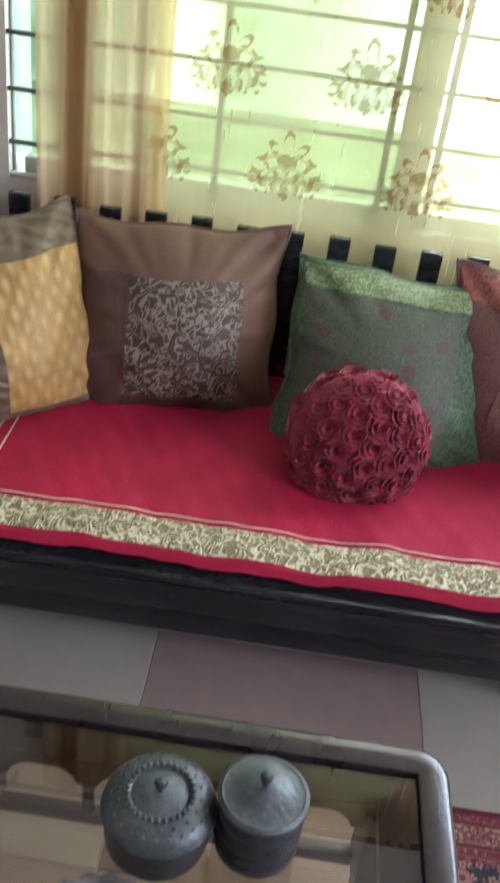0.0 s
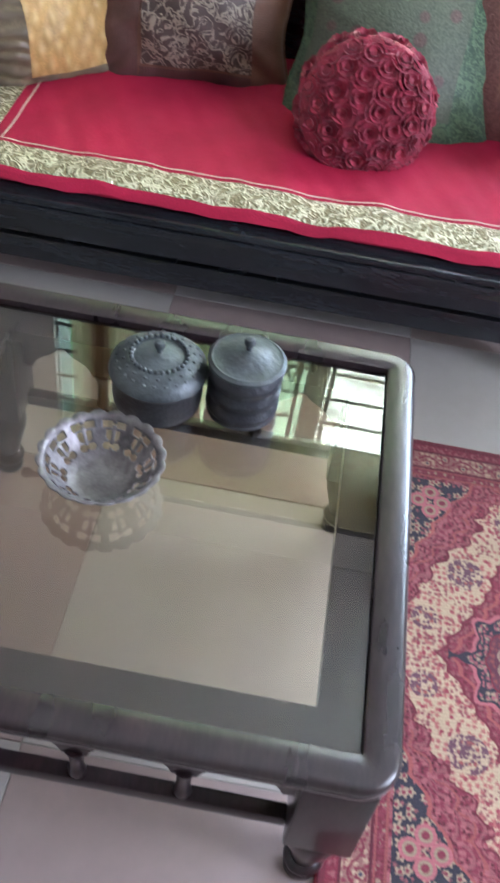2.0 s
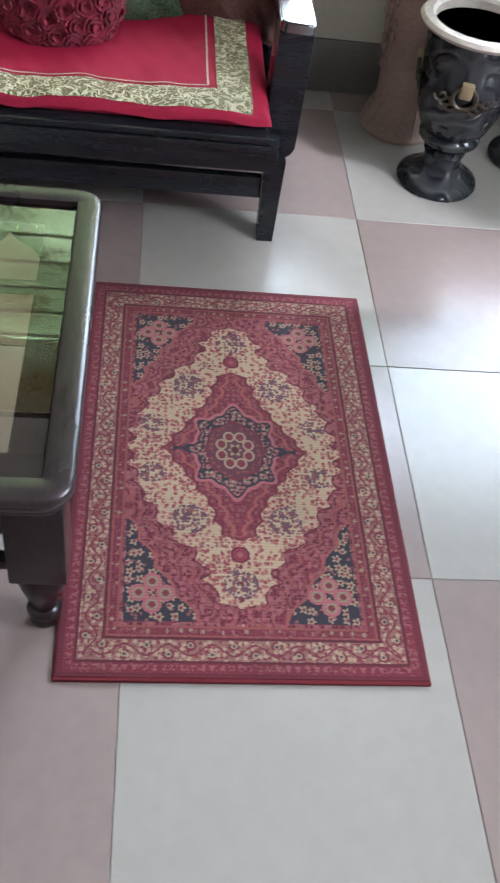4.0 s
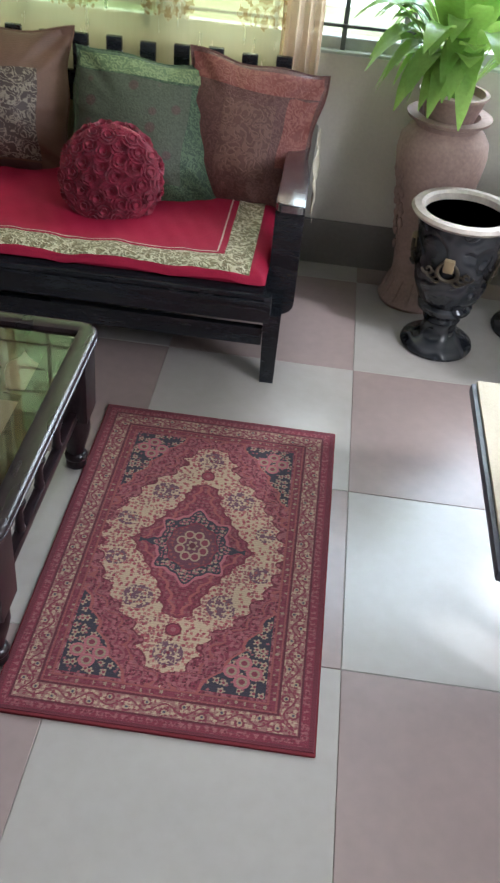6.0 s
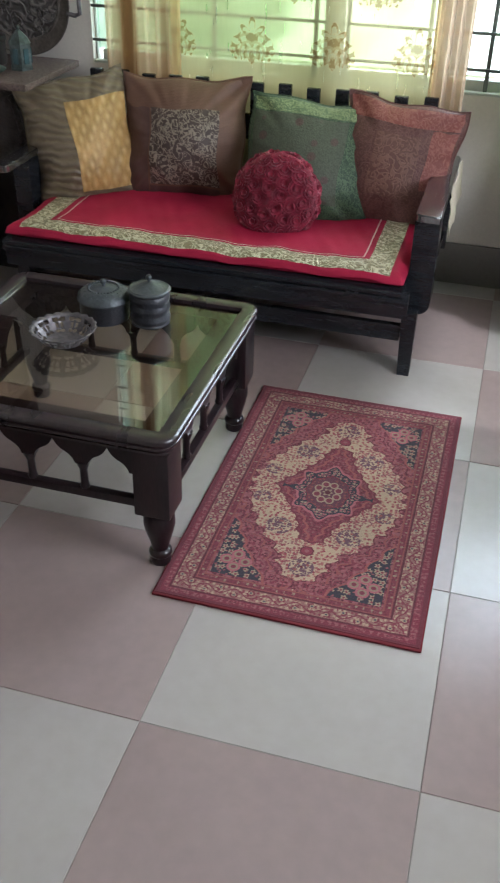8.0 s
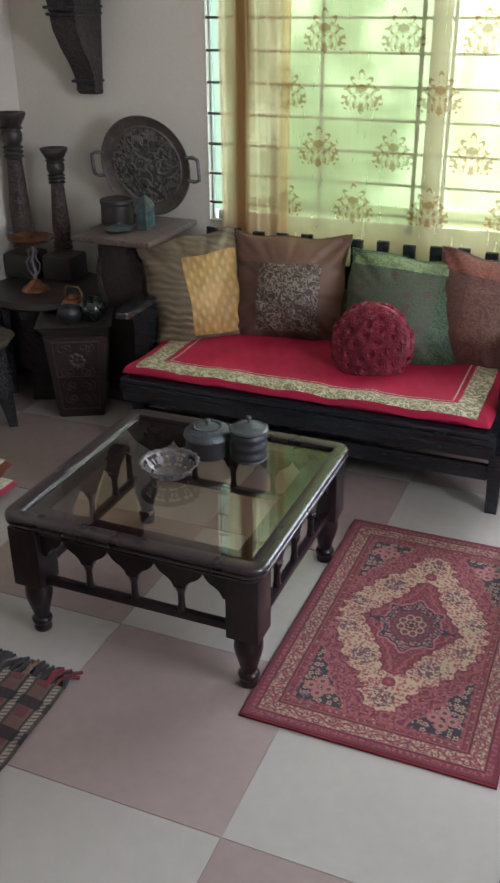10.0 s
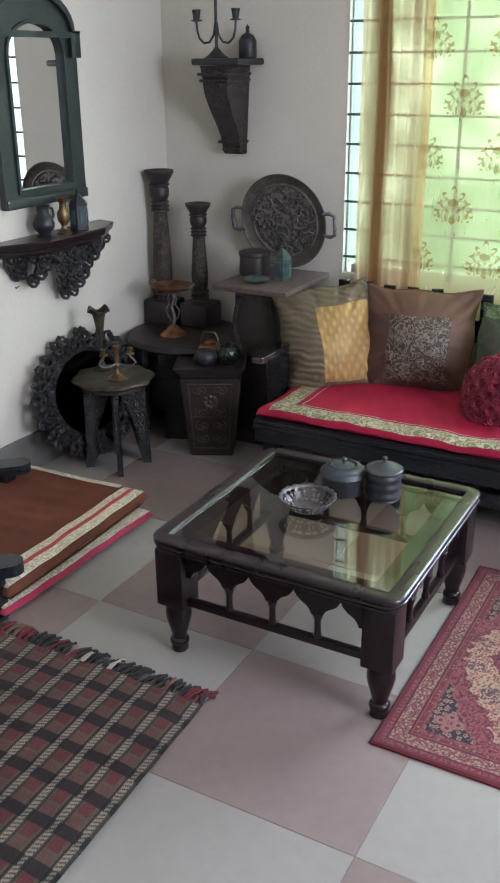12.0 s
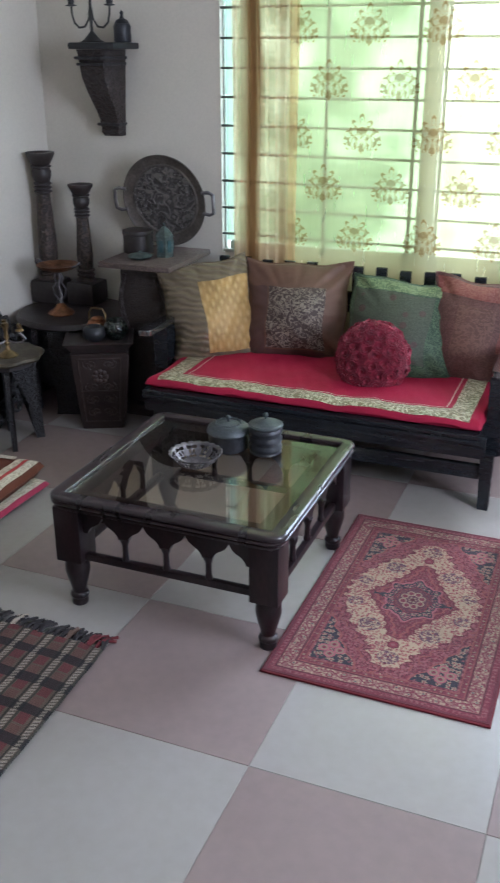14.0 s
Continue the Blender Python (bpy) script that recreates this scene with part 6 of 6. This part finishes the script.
def plaid(u, v):
    x, y = 0.86 * u, 1.45 * v
    black, brown, red, cream, olive = (np.array(c) for c in ((0.010, 0.010, 0.013), (0.11, 0.078, 0.058), (0.125, 0.034, 0.035), (0.32, 0.275, 0.22), (0.045, 0.042, 0.03)))
    P, Q = 0.0865, 0.118
    k = (x / P + 0.38) % 1
    row = ((y - 0.066) / Q) % 1
    c = np.tile(brown, (len(x), 1))
    blush = (k > 0.36) & (k < 0.80)
    c = np.where((blush & ((row > 0.3) & (row < 0.66)))[:, None], red, c)
    c = np.where((blush & ((row <= 0.32) | (row >= 0.72)))[:, None], 0.55 * brown + 0.45 * red, c)
    c = np.where(((k > 0.24) & (k < 0.34))[:, None], olive, c)
    c = np.where(((k > 0.9) & (k < 0.97))[:, None], 0.6 * olive, c)
    weft = (row < 0.31)
    c = np.where(weft[:, None], 0.16 * c + 0.84 * black, c)
    thread = ((y + 0.5 * x) / 0.0135) % 1 < 0.62
    pale = (k < 0.22) & (thread | (k < 0.03))
    c = np.where((pale & ~weft)[:, None], cream * 0.92, c)
    c = np.where((pale & weft & (np.abs(k - 0.11) < 0.085))[:, None], cream * 0.7, c)
    c = np.where(((k < 0.22) & ~thread)[:, None], 0.4 * c + 0.6 * olive, c)
    twill = 1 + 0.22 * np.sign(np.sin((x * 1.6 + y) * 2 * math.pi / 0.012))
    fade = 1 + 0.15 * ripple(x, y, 9, 1) + 0.12 * ripple(x, y, 40, 1)
    return np.clip(0.85 * c * (twill * fade)[:, None], 0, 1)


PLAID = coloured("woven_plaid_wool", 0.95, 0.6, 350, sheen=0.0)
bl = thing("plaid_blanket", pose(-1.45, 0.285, 0), "red, brown, black and cream plaid blanket with fringe on floor", "blanket")
sheet("cloth", 330, 560, lambda u, v: (0.86 * u + 0.07 * v, -1.45 * v + 0.012 * ripple(u * 2, 0 * v, 4, 2) * (1 - v), 0.0075 + 0.0022 * ripple(u * 0.86, v * 1.45, 22, 5)), PLAID, bl, "", plaid, None, 0.006)
YARN = [mat("fringe_yarn_" + n, c, 0.9, fine=300) for n, c in (("dark", (0.03, 0.025, 0.025)), ("red", (0.13, 0.02, 0.024)), ("cream", (0.45, 0.38, 0.3)), ("brown", (0.13, 0.08, 0.06)))]
rng = random.Random(11)
for k in range(34):
    x = 0.012 + 0.84 * k / 33
    bm = bmesh.new()
    lean = rng.uniform(-0.012, 0.02)
    for q in range(5):
        ox, oy = rng.uniform(-0.014, 0.014), rng.uniform(0.045, 0.075)
        tube(bm, [(x + rng.uniform(-0.004, 0.004), -0.004, 0.008), (x + lean * 0.4 + ox * 0.5, oy * 0.4, 0.012 + rng.uniform(0, 0.006)), (x + lean + ox, oy * 0.8, 0.008 + rng.uniform(0, 0.004)), (x + lean * 1.4 + ox * 1.5 + rng.uniform(-0.006, 0.006), oy, 0.0055)], 0.0048, 5)
    part("tassel", bm, YARN[rng.choice((0, 0, 1, 2, 3))], bl)

# ---- pots and plant by the window ----
TERRA = mat("taupe_terracotta", (0.33, 0.23, 0.19), 0.75, vary=0.12, scale=7, fine=80, bump=0.25, other=(0.24, 0.16, 0.135))
GLAZE = carved("glossy_black_glaze", (0.014, 0.016, 0.02), (0.035, 0.036, 0.04), 16, 0.4, 0.12)
MOUNT = mat("gilded_mount", (0.36, 0.27, 0.15), 0.45, metal=0.3, vary=0.2, scale=30)
RIMCLAY = mat("pale_clay_rim", (0.48, 0.42, 0.36), 0.5, vary=0.12, scale=10)


def floor_jar():
    t = thing("tall_clay_jar", pose(0.80, 2.335, 0), "tall taupe clay floor jar with pressed leaf relief", "jar")
    part("body", lathe(bmesh.new(), [(0.118, 0.0), (0.124, 0.012), (0.116, 0.03), (0.097, 0.06), (0.088, 0.1), (0.09, 0.16), (0.1, 0.26), (0.122, 0.38), (0.142, 0.48), (0.15, 0.545), (0.145, 0.59), (0.125, 0.62), (0.105, 0.635), (0.105, 0.65), (0.135, 0.662), (0.138, 0.672), (0.1, 0.672), (0.09, 0.64), (0.0, 0.6)], 48), TERRA, t)
    bm = bmesh.new()
    for k in range(14):
        a = 2 * math.pi * k / 14
        for z0, z1, r0, r1 in ((0.02, 0.1, 0.117, 0.089),):
            p0 = Vector((r0 * math.cos(a), r0 * math.sin(a), z0))
            p1 = Vector((r1 * math.cos(a + 0.1), r1 * math.sin(a + 0.1), z1))
            tube(bm, [p0, (p0 + p1) / 2 + Vector((0, 0, 0.004)), p1], 0.006, 6, lambda q: 1 - 0.6 * q)
    tagged(part("fluting", bm, TERRA, t), kind="stuff")
    bm = bmesh.new()
    rg = random.Random(2)
    for k in range(40):
        z = 0.2 + 0.3 * rg.random()
        a = radians(200 + rg.uniform(-14, 14))
        r = 0.09 + (z - 0.16) * 0.155
        ball(bm, r * math.cos(a), r * math.sin(a), z, 0.012, 0.7, 0.7, 1.3, 8, 5)
    tagged(part("leaf_relief", bm, TERRA, t), kind="stuff")


def urn():
    t = thing("black_urn", pose(0.875, 2.035, 0), "glossy black footed urn with clay rim and ring ornaments", "urn")
    part("foot", lathe(bmesh.new(), [(0.118, 0.0), (0.122, 0.01), (0.118, 0.022), (0.1, 0.034), (0.075, 0.045), (0.06, 0.065), (0.055, 0.09), (0.062, 0.105), (0.056, 0.118)], 48), GLAZE, t)
    part("bowl", lathe(bmesh.new(), [(0.056, 0.118), (0.07, 0.128), (0.088, 0.145), (0.09, 0.16), (0.08, 0.17), (0.098, 0.19), (0.118, 0.24), (0.128, 0.33), (0.138, 0.42), (0.146, 0.462), (0.13, 0.462), (0.11, 0.38), (0.08, 0.24), (0.0, 0.2)], 48), GLAZE, t)
    part("rim", lathe(bmesh.new(), [(0.1465, 0.4625), (0.163, 0.468), (0.17, 0.478), (0.163, 0.488), (0.14, 0.49), (0.13, 0.482), (0.127, 0.4625)], 48), RIMCLAY, t, "pale worn clay rim")
    for k in range(4):
        m = Matrix.Rotation(radians(90 * k - 105), 4, "Z") @ Matrix.Translation((0.13, 0, 0.33)) @ Matrix.Rotation(radians(8), 4, "Y")
        bm = bmesh.new()
        tube(bm, [(0.006, 0.032 * math.cos(2 * math.pi * i / 20), 0.032 * math.sin(2 * math.pi * i / 20)) for i in range(21)], 0.006, 8)
        bm.transform(m)
        part("ring", bm, AGEDBRASS, t)
        bm = box(bmesh.new(), -0.004, 0.014, -0.017, 0.017, 0.0, 0.045, 0.006)
        bm.transform(m)
        part("ring_mount", bm, MOUNT, t)
        bm = bmesh.new()
        for s in (-1, 1):
            for q in range(3):
                tube(bm, [(0.0, s * (0.03 + 0.016 * q + (0.004 + 0.0018 * i) * math.cos(i * 0.7)), -0.03 + 0.012 * q + (0.004 + 0.0018 * i) * math.sin(i * 0.7)) for i in range(10)], 0.004, 6)
        bm.transform(m)
        tagged(part("relief", bm, AGEDBRASS, t), kind="stuff")
    return t


LEAF = mat("glossy_green_leaf", (0.13, 0.28, 0.06), 0.3, vary=0.25, scale=12, fine=80, bump=0.1, other=(0.26, 0.4, 0.1), random=0.4)
n_, l_ = LEAF.node_tree.nodes, LEAF.node_tree.links
tl_, mx_ = n_.new("ShaderNodeBsdfTranslucent"), n_.new("ShaderNodeMixShader")
tl_.inputs[0].default_value = (0.42, 0.62, 0.12, 1)
mx_.inputs[0].default_value = 0.5
l_.new(n_["Principled BSDF"].outputs[0], mx_.inputs[1])
l_.new(tl_.outputs[0], mx_.inputs[2])
l_.new(mx_.outputs[0], n_["Material Output"].inputs[0])


def leafy_plant():
    t = thing("potted_plant", pose(0.80, 2.335, 0.62), "lush green broad leaved plant in clay pot on jar", "plant")
    part("pot", lathe(bmesh.new(), [(0.07, 0.0), (0.085, 0.053), (0.105, 0.11), (0.112, 0.115), (0.112, 0.125), (0.1, 0.125), (0.095, 0.1), (0.0, 0.1)], 36), TERRA, t)
    rg = random.Random(21)
    spec = [(190, 0.34, -0.06, 0.085), (205, 0.36, 0.0, 0.08), (218, 0.3, -0.14, 0.085), (178, 0.32, 0.08, 0.075), (230, 0.3, -0.08, 0.08), (245, 0.34, 0.06, 0.075), (200, 0.26, -0.16, 0.08), (170, 0.3, -0.04, 0.08), (260, 0.28, -0.06, 0.075)]
    spec += [(rg.uniform(0, 360), rg.uniform(0.3, 0.46), rg.uniform(0.08, 0.38), rg.uniform(0.055, 0.08)) for k in range(64)]
    spec += [(rg.uniform(150, 280), rg.uniform(0.2, 0.32), rg.uniform(-0.16, 0.12), rg.uniform(0.055, 0.075)) for k in range(24)]
    for az, ln, tip, wd in spec:
        a = radians(az)
        out = math.sqrt(max(0.01, ln ** 2 - tip ** 2)) * (0.55 if tip > 0.2 else 0.8)
        d, s = Vector((math.cos(a), math.sin(a), 0)), Vector((-math.sin(a), math.cos(a), 0))
        bm = bmesh.new()
        rows = []
        n = 10
        for i in range(n + 1):
            q = i / n
            base = Vector((0.03 * math.cos(a), 0.03 * math.sin(a), 0.11))
            rise = tip * q + 0.22 * math.sin(math.pi * min(1, q * 0.8)) * (0.9 if tip < 0.1 else 0.45)
            p = base + d * (out * q) + Vector((0, 0, rise))
            w = wd / 2 * max(0.06, math.sin(math.pi * max(0, q - 0.32) / 0.68) ** 0.7 if q > 0.34 else 0.1)
            rows.append([bm.verts.new(p - s * w + Vector((0, 0, 0.25 * w))), bm.verts.new(p), bm.verts.new(p + s * w + Vector((0, 0, 0.25 * w)))])
        for x, y in zip(rows, rows[1:]):
            bm.faces.new((x[0], x[1], y[1], y[0]))
            bm.faces.new((x[1], x[2], y[2], y[1]))
        o = part("leaf", bm, LEAF, t, smooth=60)
    return t


def window_table():
    t = thing("side_table", pose(1.06, 0.76, 0), "side table with pale cream cloth over a blue grey top", "side table")
    part("top", box(bmesh.new(), -0.252, 0.252, -0.295, 0.295, 0.462, 0.49, 0.008), mat("blue_grey_paint", (0.09, 0.095, 0.13), 0.4, vary=0.12), t, "blue grey painted top")
    part("cloth", box(bmesh.new(), -0.242, 0.245, -0.288, 0.288, 0.4905, 0.502, 0.005), CREAMCLOTH, t, "pale cream cloth")
    for sx in (0.0, 0.22):
        for sy in (-0.25, 0.2):
            part("leg", lathe(bmesh.new(), [(0.014, 0.0), (0.018, 0.01), (0.02, 0.3), (0.024, 0.461)], 12, sx, sy), BLACKWOOD, t)


window_table()
floor_jar()
first_urn = tagged(urn(), group="black urns")
copy_thing(first_urn, pose(1.2, 2.2, 0, 0, 0, 40))
leafy_plant()


# ---- floor tiles ----
T, GAP = 0.6, 0.0008
floor_ob = bpy.data.objects["floor"]
bm = box(bmesh.new(), -T / 2 + GAP, T / 2 - GAP, -T / 2 + GAP, T / 2 - GAP, -0.006, 0.0, 0.0012, 1)
tile_mesh = {}
for key, material in ((0, TILE_W), (1, TILE_P)):
    me = bpy.data.meshes.new("tile")
    bm.to_mesh(me)
    me.materials.append(material)
    tile_mesh[key] = me
bm.free()
for i in range(-4, 4):
    for j in range(-6, 5):
        if (i + 0.5) * T < XL - T / 2 or (i - 0.0) * T > XR or (j + 1) * T < YF or j * T > YB:
            continue
        ob = new("tile", tile_mesh[(i + j) % 2])
        ob.location = ((i + 0.5) * T, (j + 0.5) * T, 0)
        ob.parent = floor_ob
